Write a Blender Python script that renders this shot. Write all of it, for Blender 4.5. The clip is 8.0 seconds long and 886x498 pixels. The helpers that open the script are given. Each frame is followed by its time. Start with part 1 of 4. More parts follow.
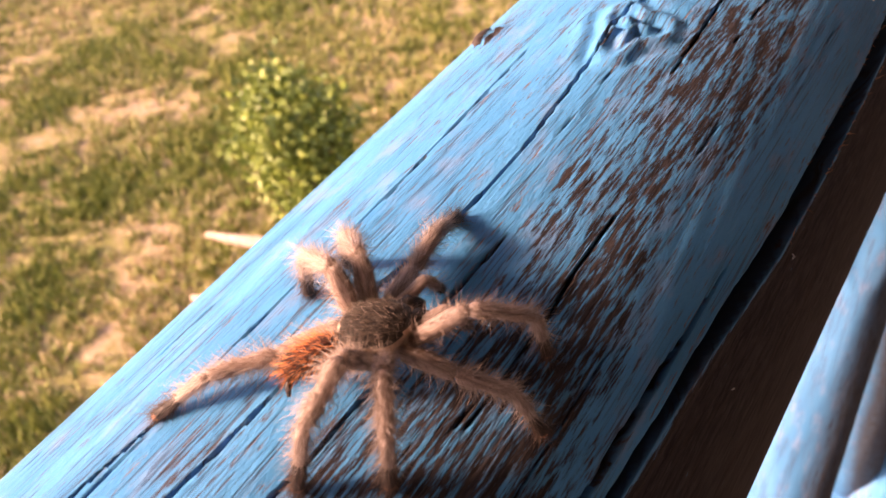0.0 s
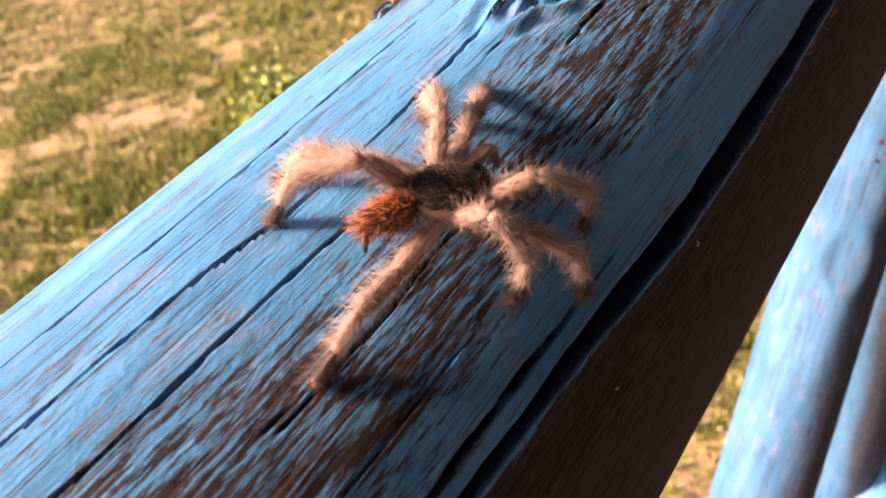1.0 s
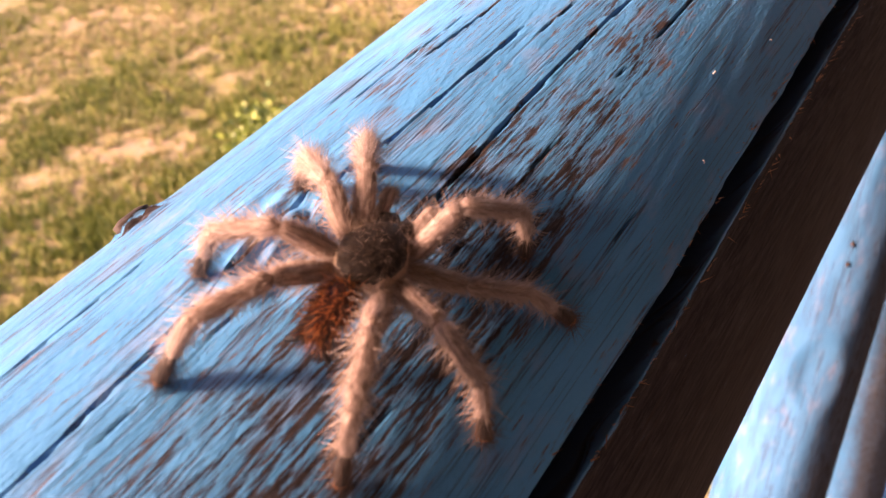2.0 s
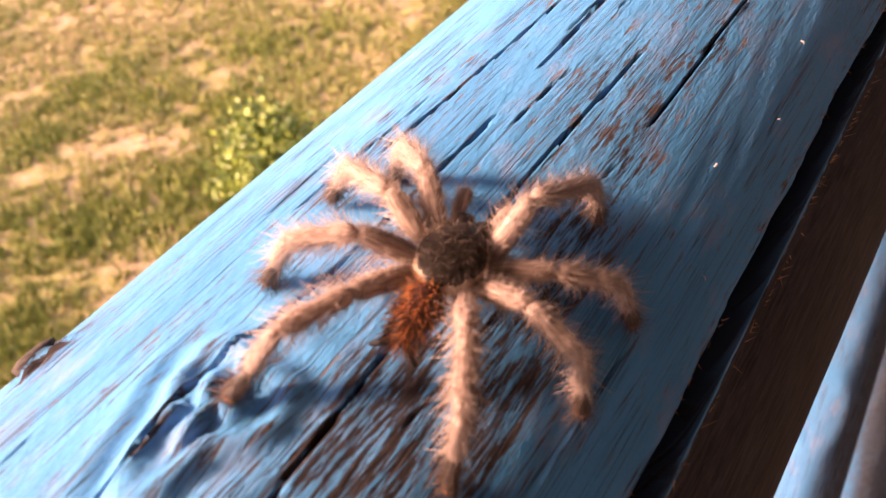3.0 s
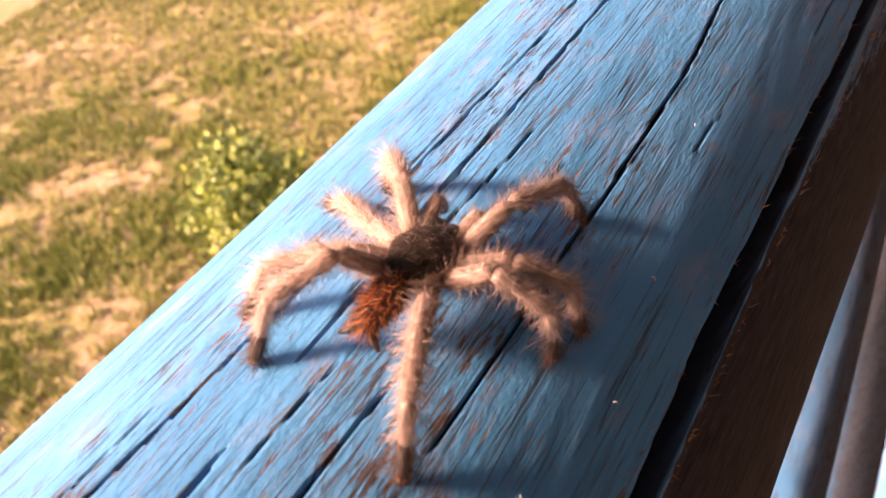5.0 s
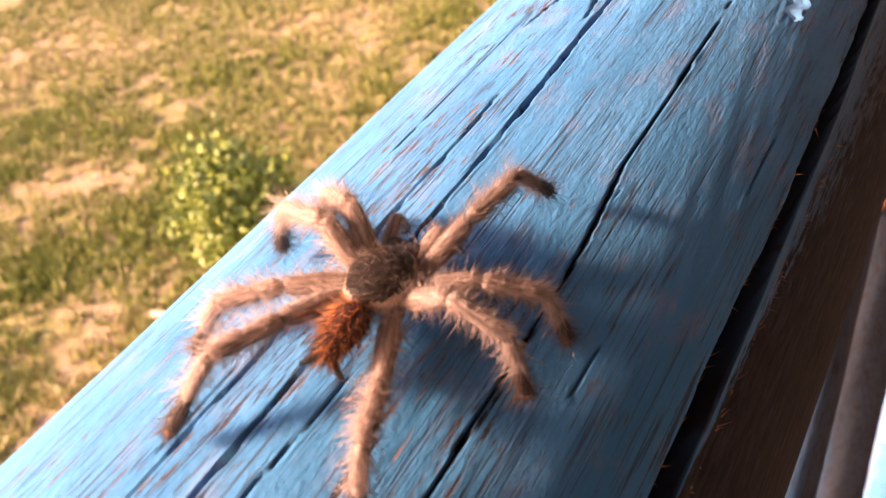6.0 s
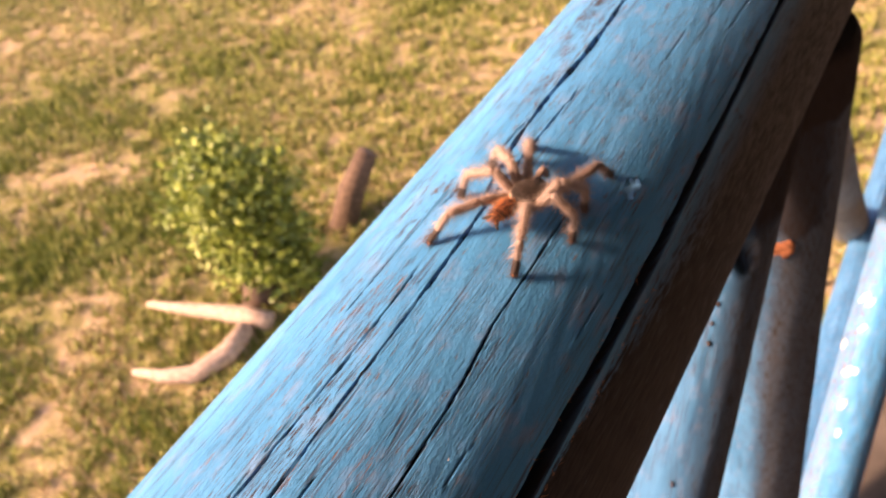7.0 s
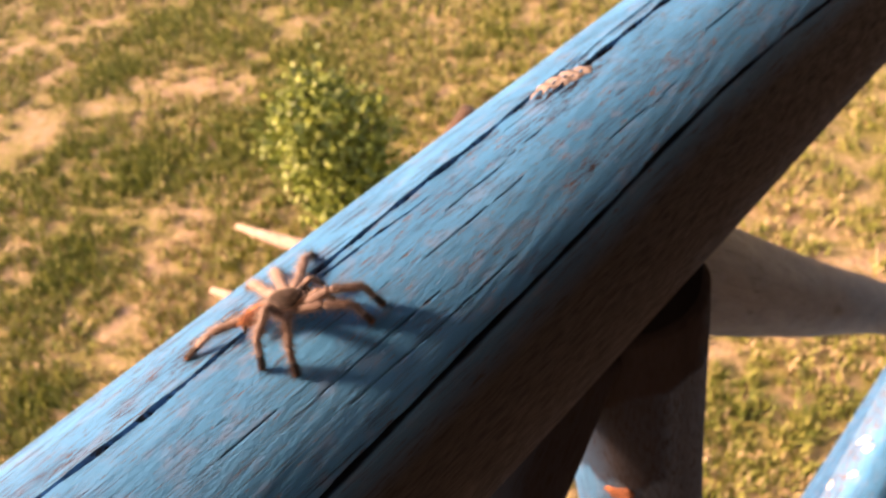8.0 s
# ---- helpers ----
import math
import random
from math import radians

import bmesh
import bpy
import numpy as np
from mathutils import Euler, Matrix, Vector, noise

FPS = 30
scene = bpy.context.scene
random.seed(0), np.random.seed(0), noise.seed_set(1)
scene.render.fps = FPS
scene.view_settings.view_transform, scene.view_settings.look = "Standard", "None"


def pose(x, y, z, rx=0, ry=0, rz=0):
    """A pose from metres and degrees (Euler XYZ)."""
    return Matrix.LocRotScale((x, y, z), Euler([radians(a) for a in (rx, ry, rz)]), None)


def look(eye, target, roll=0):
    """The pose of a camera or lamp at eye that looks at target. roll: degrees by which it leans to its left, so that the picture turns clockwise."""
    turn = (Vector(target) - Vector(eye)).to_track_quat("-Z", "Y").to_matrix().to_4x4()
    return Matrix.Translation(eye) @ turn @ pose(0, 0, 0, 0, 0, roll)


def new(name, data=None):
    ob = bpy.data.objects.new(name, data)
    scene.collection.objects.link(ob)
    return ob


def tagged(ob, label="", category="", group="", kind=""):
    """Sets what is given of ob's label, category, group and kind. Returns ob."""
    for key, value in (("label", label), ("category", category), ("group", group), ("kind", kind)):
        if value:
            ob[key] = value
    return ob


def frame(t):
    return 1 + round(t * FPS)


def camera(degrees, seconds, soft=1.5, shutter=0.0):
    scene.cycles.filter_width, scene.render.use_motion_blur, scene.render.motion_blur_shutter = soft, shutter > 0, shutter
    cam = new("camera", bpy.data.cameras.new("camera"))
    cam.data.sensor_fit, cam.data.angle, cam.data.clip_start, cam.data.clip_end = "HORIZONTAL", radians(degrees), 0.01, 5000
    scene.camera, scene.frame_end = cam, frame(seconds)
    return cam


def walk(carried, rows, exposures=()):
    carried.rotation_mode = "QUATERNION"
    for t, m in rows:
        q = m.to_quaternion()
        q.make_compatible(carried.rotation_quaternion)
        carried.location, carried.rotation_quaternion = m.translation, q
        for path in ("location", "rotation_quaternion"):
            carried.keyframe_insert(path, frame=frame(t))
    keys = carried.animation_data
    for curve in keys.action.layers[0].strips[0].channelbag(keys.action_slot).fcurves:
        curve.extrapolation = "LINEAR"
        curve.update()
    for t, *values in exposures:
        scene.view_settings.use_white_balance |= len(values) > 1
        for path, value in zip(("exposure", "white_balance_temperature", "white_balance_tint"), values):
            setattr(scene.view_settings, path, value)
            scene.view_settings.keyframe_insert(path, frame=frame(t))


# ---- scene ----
RAIL_Z = 3.976          # height of the handrail's axis over the grass
RAIL_R = 0.065
cam = camera(55.0, 8.0, soft=1.5, shutter=0.015)
cam.data.dof.use_dof = True
cam.data.dof.focus_distance = 0.167
cam.data.dof.aperture_fstop = 31.0
walk(cam, [
    (0, pose(0.0873, -0.2050, RAIL_Z + 0.1683, 47.52, 9.13, 34.06)),
    (0.3, pose(0.0907, -0.2105, RAIL_Z + 0.1649, 47.91, 8.80, 34.15)),
    (0.5, pose(0.0993, -0.2055, RAIL_Z + 0.1579, 47.82, 9.27, 34.47)),
    (0.8, pose(0.1060, -0.1892, RAIL_Z + 0.1544, 47.68, 9.71, 34.30)),
    (1, pose(0.1021, -0.1832, RAIL_Z + 0.1498, 48.02, 9.46, 34.31)),
    (1.3, pose(0.0968, -0.1405, RAIL_Z + 0.1447, 47.84, 9.09, 34.47)),
    (1.5, pose(0.0940, -0.1240, RAIL_Z + 0.1450, 48.64, 8.85, 34.59)),
    (1.8, pose(0.0993, -0.1208, RAIL_Z + 0.1428, 49.21, 9.67, 34.28)),
    (2, pose(0.0954, -0.1013, RAIL_Z + 0.1431, 49.98, 9.18, 34.29)),
    (2.2, pose(0.0885, -0.0869, RAIL_Z + 0.1470, 49.38, 9.59, 34.15)),
    (3.3, pose(0.0825, -0.0698, RAIL_Z + 0.1417, 49.47, 9.24, 33.54)),
    (3.5, pose(0.0830, -0.0679, RAIL_Z + 0.1395, 49.52, 9.33, 33.11)),
    (3.8, pose(0.0839, -0.0603, RAIL_Z + 0.1440, 49.45, 9.37, 32.93)),
    (4, pose(0.0862, -0.0567, RAIL_Z + 0.1400, 49.74, 9.09, 32.79)),
    (4.3, pose(0.0882, -0.0414, RAIL_Z + 0.1432, 49.78, 9.36, 32.30)),
    (4.5, pose(0.0933, -0.0321, RAIL_Z + 0.1381, 50.07, 9.86, 31.88)),
    (4.7, pose(0.0868, -0.0200, RAIL_Z + 0.1411, 49.87, 10.24, 31.24)),
    (5, pose(0.0829, -0.0016, RAIL_Z + 0.1513, 50.23, 10.36, 31.34)),
    (5.2, pose(0.0798, 0.0037, RAIL_Z + 0.1476, 50.29, 10.16, 31.26)),
    (6.3, pose(0.0779, 0.0731, RAIL_Z + 0.1567, 50.14, 9.28, 30.88)),
    (6.5, pose(0.0901, 0.0566, RAIL_Z + 0.1672, 50.34, 8.85, 31.08)),
    (6.7, pose(0.0957, 0.0362, RAIL_Z + 0.1893, 49.77, 9.11, 31.00)),
    (6.9, pose(0.1108, 0.0325, RAIL_Z + 0.2119, 49.15, 9.43, 30.78)),
    (7, pose(0.1261, 0.0442, RAIL_Z + 0.2351, 48.98, 9.76, 30.44)),
    (7.1, pose(0.1403, 0.0470, RAIL_Z + 0.2615, 49.08, 9.54, 30.98)),
    (7.3, pose(0.1575, 0.0485, RAIL_Z + 0.2586, 49.20, 9.69, 31.67)),
    (7.5, pose(0.1751, 0.0904, RAIL_Z + 0.2565, 49.26, 9.63, 33.67)),
    (7.7, pose(0.1811, 0.1816, RAIL_Z + 0.2699, 48.56, 9.23, 35.94)),
    (7.9, pose(0.1817, 0.2668, RAIL_Z + 0.2809, 47.81, 8.28, 39.36)),
    (8, pose(0.1944, 0.2901, RAIL_Z + 0.2726, 47.10, 7.45, 42.51)),
], exposures=[(0, 1.46, 8550, 48), (1, 1.50, 8450, 47), (2, 1.52, 8700, 53), (3.5, 1.67, 8850, 52), (5, 1.67, 9050, 54), (6.5, 1.58, 8950, 49), (7.5, 1.12, 9150, 39), (8, 1.20, 9500, 45)])

# ---- light: low warm sun from the meadow side, clear sky ----
SUN_WAY = Vector((-1.06, -0.94, 0.88)).normalized()
world = bpy.data.worlds.new("sky")
scene.world = world
world.use_nodes = True
_nt = world.node_tree
_sky = _nt.nodes.new("ShaderNodeTexSky")
_sky.sky_type = "NISHITA"
_sky.sun_disc = False
_sky.sun_elevation = math.asin(SUN_WAY.z)
_sky.sun_rotation = math.atan2(SUN_WAY.x, SUN_WAY.y) % (2 * math.pi)
_sky.dust_density = 2.0
_nt.links.new(_sky.outputs[0], _nt.nodes["Background"].inputs[0])
_nt.nodes["Background"].inputs[1].default_value = 0.15
sun = new("sun", bpy.data.lights.new("sun", "SUN"))
sun.data.energy = 4.2
sun.data.angle = radians(8.0)
sun.data.color = (1.0, 0.83, 0.62)
sun.matrix_world = look(SUN_WAY * 30, (0, 0, 0))


# ---- node helpers ----
def material(name):
    m = bpy.data.materials.new(name)
    m.use_nodes = True
    return m, m.node_tree, m.node_tree.nodes["Principled BSDF"]


def node(nt, kind, **values):
    n = nt.nodes.new("ShaderNode" + kind)
    for key, value in values.items():
        if key in n.inputs:
            n.inputs[key].default_value = value
    return n


def mix(nt, fac, a, b):
    n = nt.nodes.new("ShaderNodeMix")
    n.data_type = "RGBA"
    for sock, v in ((n.inputs[0], fac), (n.inputs[6], a), (n.inputs[7], b)):
        if isinstance(v, bpy.types.NodeSocket):
            nt.links.new(v, sock)
        else:
            sock.default_value = (*v, 1) if isinstance(v, tuple) and len(v) == 3 else v
    return n.outputs[2]


def ramp(nt, src, lo, hi, a=0.0, b=1.0):
    n = nt.nodes.new("ShaderNodeMapRange")
    n.interpolation_type = "SMOOTHSTEP"
    nt.links.new(src, n.inputs[0])
    n.inputs[1].default_value, n.inputs[2].default_value = lo, hi
    n.inputs[3].default_value, n.inputs[4].default_value = a, b
    return n.outputs[0]


def calc(nt, op, a, b=0.0, clamp=False):
    n = nt.nodes.new("ShaderNodeMath")
    n.operation, n.use_clamp = op, clamp
    for sock, v in ((n.inputs[0], a), (n.inputs[1], b)):
        if isinstance(v, bpy.types.NodeSocket):
            nt.links.new(v, sock)
        else:
            sock.default_value = v
    return n.outputs[0]


def noise_at(nt, vec, scale, detail=4.0, rough=0.55, stretch=(1, 1, 1)):
    mp = nt.nodes.new("ShaderNodeMapping")
    mp.inputs["Scale"].default_value = stretch
    nt.links.new(vec, mp.inputs["Vector"])
    n = nt.nodes.new("ShaderNodeTexNoise")
    n.inputs["Scale"].default_value, n.inputs["Detail"].default_value, n.inputs["Roughness"].default_value = scale, detail, rough
    nt.links.new(mp.outputs[0], n.inputs["Vector"])
    return n.outputs[0]


def bump(nt, bsdf, height, strength, distance):
    n = nt.nodes.new("ShaderNodeBump")
    n.inputs["Strength"].default_value, n.inputs["Distance"].default_value = strength, distance
    nt.links.new(height, n.inputs["Height"])
    nt.links.new(n.outputs[0], bsdf.inputs["Normal"])


def coords(nt, which="Object"):
    return nt.nodes.new("ShaderNodeTexCoord").outputs[which]


def attribute(nt, name):
    n = nt.nodes.new("ShaderNodeAttribute")
    n.attribute_name = name
    return n.outputs["Fac"]


# ---- materials ----
def painted_wood(name, pale=(0.27, 0.225, 0.235), paint=(0.027, 0.244, 0.51), bare=(0.050, 0.042, 0.047), chips=(0.62, 0.58, 0.48), chip_level=0.0, wear=0.42, gloss=0.55):
    """Old blue oil paint on split round timber; UV in metres round and along; 'wear' and 'split' on the vertices."""
    m, nt, b = material(name)
    uv = coords(nt, "UV")
    w, split = attribute(nt, "wear"), attribute(nt, "split")
    grain = noise_at(nt, uv, 1.0, 5, 0.6, (1050, 85, 1))
    fine = noise_at(nt, uv, 1.0, 4, 0.6, (2500, 230, 1))
    broad = noise_at(nt, uv, 1.0, 3, 0.5, (55, 12, 1))
    patchy = noise_at(nt, uv, 1.0, 6, 0.66, (330, 75, 1))
    blotch = noise_at(nt, uv, 1.0, 4, 0.6, (140, 60, 1))
    # paint
    c = mix(nt, ramp(nt, broad, 0.3, 0.7), paint, tuple(min(1, v * 1.3 + 0.02) for v in paint))
    c = mix(nt, ramp(nt, blotch, 0.50, 0.72, 0, 0.34), c, (0.29, 0.29, 0.40))
    c = mix(nt, ramp(nt, fine, 0.58, 0.75, 0, 0.22), c, tuple(v * 0.5 for v in paint))
    # long hair-thin drying lines
    long_n = noise_at(nt, uv, 1.0, 2, 0.4, (420, 7, 1))
    near = calc(nt, "ABSOLUTE", calc(nt, "SUBTRACT", long_n, 0.5))
    lines = calc(nt, "MULTIPLY", ramp(nt, near, 0.004, 0.016, 1, 0), ramp(nt, noise_at(nt, uv, 1.0, 2, 0.5, (180, 40, 2)), 0.44, 0.56))
    short_n = noise_at(nt, uv, 1.0, 2, 0.45, (1000, 17, 4))
    close = calc(nt, "ABSOLUTE", calc(nt, "SUBTRACT", short_n, 0.5))
    lines2 = calc(nt, "MULTIPLY", ramp(nt, close, 0.006, 0.03, 1, 0), ramp(nt, noise_at(nt, uv, 1.0, 3, 0.55, (130, 34, 6)), 0.45, 0.55))
    lines = calc(nt, "MAXIMUM", lines, calc(nt, "MULTIPLY", lines2, 0.8))
    # bare timber under it
    wood = mix(nt, ramp(nt, grain, 0.35, 0.65), bare, tuple(v * 0.45 for v in bare))
    wood = mix(nt, ramp(nt, fine, 0.52, 0.7, 0, 0.5), wood, (0.11, 0.095, 0.105))
    # thin wear leaves a pinkish undercoat, heavy wear dark timber
    under = mix(nt, ramp(nt, fine, 0.35, 0.65), pale, tuple(v * 0.5 for v in pale))
    wood = mix(nt, ramp(nt, calc(nt, "ADD", w, calc(nt, "MULTIPLY", broad, 0.5)), 0.38, 0.78), under, wood)
    # dark grey for sides away from the sun: weathered wood with shade mixed in
    shade_grey = mix(nt, ramp(nt, grain, 0.3, 0.7), (0.072, 0.064, 0.060), (0.036, 0.032, 0.030))
    # where the paint has gone: streaks along the grain, more where it is worn
    gone = calc(nt, "ADD", calc(nt, "ADD", calc(nt, "MULTIPLY", grain, 0.44), calc(nt, "MULTIPLY", fine, 0.31)), calc(nt, "MULTIPLY", patchy, 0.25))
    gone = calc(nt, "ADD", gone, calc(nt, "SUBTRACT", calc(nt, "MULTIPLY", w, 0.21), 0.0))
    mask = ramp(nt, gone, 0.575 + (0.42 - wear) * 0.3, 0.655 + (0.42 - wear) * 0.3)
    col = mix(nt, mask, c, wood)
    col = mix(nt, attribute(nt, "aged_shade"), col, shade_grey)
    if chip_level:
        vor = nt.nodes.new("ShaderNodeTexVoronoi")
        mp = nt.nodes.new("ShaderNodeMapping")
        mp.inputs["Scale"].default_value = (55, 26, 1)
        nt.links.new(uv, mp.inputs[0])
        nt.links.new(mp.outputs[0], vor.inputs["Vector"])
        spots = calc(nt, "ADD", vor.outputs["Distance"], calc(nt, "MULTIPLY", blotch, 0.6))
        col = mix(nt, ramp(nt, spots, chip_level, chip_level + 0.03, 1, 0), col, chips)
    col = mix(nt, calc(nt, "MULTIPLY", lines, 0.7), col, (0.05, 0.036, 0.032))
    # dark of the cracks, also used for shade painted on timber tops
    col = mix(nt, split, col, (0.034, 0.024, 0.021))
    nt.links.new(col, b.inputs["Base Color"])
    rough = calc(nt, "ADD", calc(nt, "MULTIPLY", mask, 0.35), calc(nt, "ADD", calc(nt, "MULTIPLY", blotch, 0.25), gloss - 0.1))
    nt.links.new(rough, b.inputs["Roughness"])
    nt.links.new(ramp(nt, split, 0.0, 0.5, 0.22, 0.02), b.inputs["Specular IOR Level"])
    relief = calc(nt, "ADD", calc(nt, "MULTIPLY", grain, 0.5), calc(nt, "MULTIPLY", fine, 0.25))
    relief = calc(nt, "ADD", relief, calc(nt, "MULTIPLY", noise_at(nt, uv, 1.0, 3, 0.6, (900, 360, 1)), 0.7))
    relief = calc(nt, "SUBTRACT", relief, calc(nt, "MULTIPLY", mask, 0.3))
    relief = calc(nt, "SUBTRACT", relief, calc(nt, "MULTIPLY", lines, 0.6))
    bump(nt, b, relief, 0.55, 0.0008)
    return m


RAIL_PAINT = painted_wood("worn_blue_paint")
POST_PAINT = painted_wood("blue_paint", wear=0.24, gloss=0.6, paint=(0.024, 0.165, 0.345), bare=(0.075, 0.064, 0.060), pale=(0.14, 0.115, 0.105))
CHIPPED_PAINT = painted_wood("chipped_blue_paint", wear=0.26, chip_level=0.30, bare=(0.42, 0.28, 0.22), pale=(0.58, 0.44, 0.37))
GREY_PAINT = painted_wood("weathered_grey_paint", wear=0.3, paint=(0.185, 0.19, 0.185), bare=(0.15, 0.135, 0.12), pale=(0.25, 0.235, 0.215))


def plain(name, colour, rough=0.7, spread=0.25, scale=900.0, relief=0.0, metal=0.0):
    m, nt, b = material(name)
    v = noise_at(nt, coords(nt), scale, 4, 0.6)
    lo, hi = tuple(c * (1 - spread) for c in colour), tuple(min(1, c * (1 + spread)) for c in colour)
    nt.links.new(mix(nt, ramp(nt, v, 0.3, 0.7), lo, hi), b.inputs["Base Color"])
    b.inputs["Roughness"].default_value = rough
    b.inputs["Metallic"].default_value = metal
    if relief:
        bump(nt, b, v, 0.6, relief)
    return m


def hair_material(name, a, c):
    """Each hair a shade of its own between a and c."""
    m, nt, b = material(name)
    g = nt.nodes.new("ShaderNodeNewGeometry")
    nt.links.new(mix(nt, g.outputs["Random Per Island"], a, c), b.inputs["Base Color"])
    b.inputs["Roughness"].default_value = 0.55
    return m


def leg_material():
    """Tan cuticle with paler and browner streaks along the limb."""
    m, nt, b = material("tan_leg_cuticle")
    p = coords(nt)
    streak, spot = noise_at(nt, p, 1.0, 3, 0.6, (1500, 190, 1500)), noise_at(nt, p, 900.0, 4, 0.6)
    c = mix(nt, ramp(nt, streak, 0.36, 0.64), (0.22, 0.15, 0.128), (0.47, 0.345, 0.295))
    c = mix(nt, ramp(nt, spot, 0.55, 0.75, 0, 0.5), c, (0.12, 0.072, 0.055))
    nt.links.new(c, b.inputs["Base Color"])
    b.inputs["Roughness"].default_value = 0.6
    bump(nt, b, spot, 0.6, 0.0002)
    return m


LEG_SKIN = leg_material()
LEG_HAIR = hair_material("pale_leg_hair", (0.25, 0.175, 0.15), (0.58, 0.47, 0.42))
FOOT_SKIN = plain("dark_foot_scopula", (0.035, 0.022, 0.018), 0.55, 0.4, 2500, 0.0002)
FOOT_HAIR = hair_material("dark_foot_hair", (0.02, 0.012, 0.01), (0.12, 0.07, 0.05))
CLAW = plain("rusty_claw_tuft", (0.42, 0.17, 0.09), 0.6, 0.3, 2000)
CARAPACE = plain("dark_brown_carapace", (0.022, 0.016, 0.014), 0.6, 0.55, 1100, 0.0003)
RIM = plain("cream_carapace_rim", (0.50, 0.36, 0.275), 0.6, 0.2, 2000)
DARK_HAIR = hair_material("brown_body_hair", (0.012, 0.009, 0.008), (0.11, 0.07, 0.05))
ABDOMEN = plain("rust_abdomen", (0.075, 0.025, 0.014), 0.6, 0.5, 900)
RUST_HAIR = hair_material("rust_red_bristles", (0.12, 0.022, 0.008), (0.88, 0.31, 0.10))
SPINNERET = plain("black_spinneret", (0.02, 0.014, 0.013), 0.5, 0.3, 2000)


# ---- mesh helpers ----
def mesh_of(name, verts, faces, mats, index=None, smooth=True, uv=None, values=None):
    me = bpy.data.meshes.new(name)
    me.from_pydata([tuple(v) for v in verts], [], [tuple(f) for f in faces])
    for m in mats:
        me.materials.append(m)
    if index is not None:
        me.polygons.foreach_set("material_index", np.asarray(index, np.int32))
    me.polygons.foreach_set("use_smooth", np.full(len(me.polygons), smooth, bool))
    if uv is not None:
        layer = me.uv_layers.new(name="UVMap")
        loops = np.empty(len(me.loops), np.int32)
        me.loops.foreach_get("vertex_index", loops)
        layer.data.foreach_set("uv", np.asarray(uv, np.float32)[loops].ravel())
    for key, v in (values or {}).items():
        me.attributes.new(key, "FLOAT", "POINT").data.foreach_set("value", np.asarray(v, np.float32))
    me.update()
    return me


def thing(name, me, label, category, group="", kind=""):
    return tagged(new(name, me), label, category, group, kind)


def part(name, me, parent, label=""):
    ob = new(name, me)
    ob.parent = parent
    return tagged(ob, label) if label else ob


def wobble(a, b, seed):
    """Smooth pseudo-random relief of two arrays."""
    r = np.random.RandomState(seed)
    out = 0
    for k in range(6):
        f1, f2, p = r.uniform(0.4, 1.6) * (1 + k), r.uniform(0.4, 1.6) * (1 + k), r.uniform(0, 6.28)
        out = out + np.sin(np.round(f1 * 2) * a + f2 * b + p) / (1 + k)
    return out / 2.4


def smooth_line(points, x):
    p = np.array(points, float)
    return np.interp(x, p[:, 0], p[:, 1])


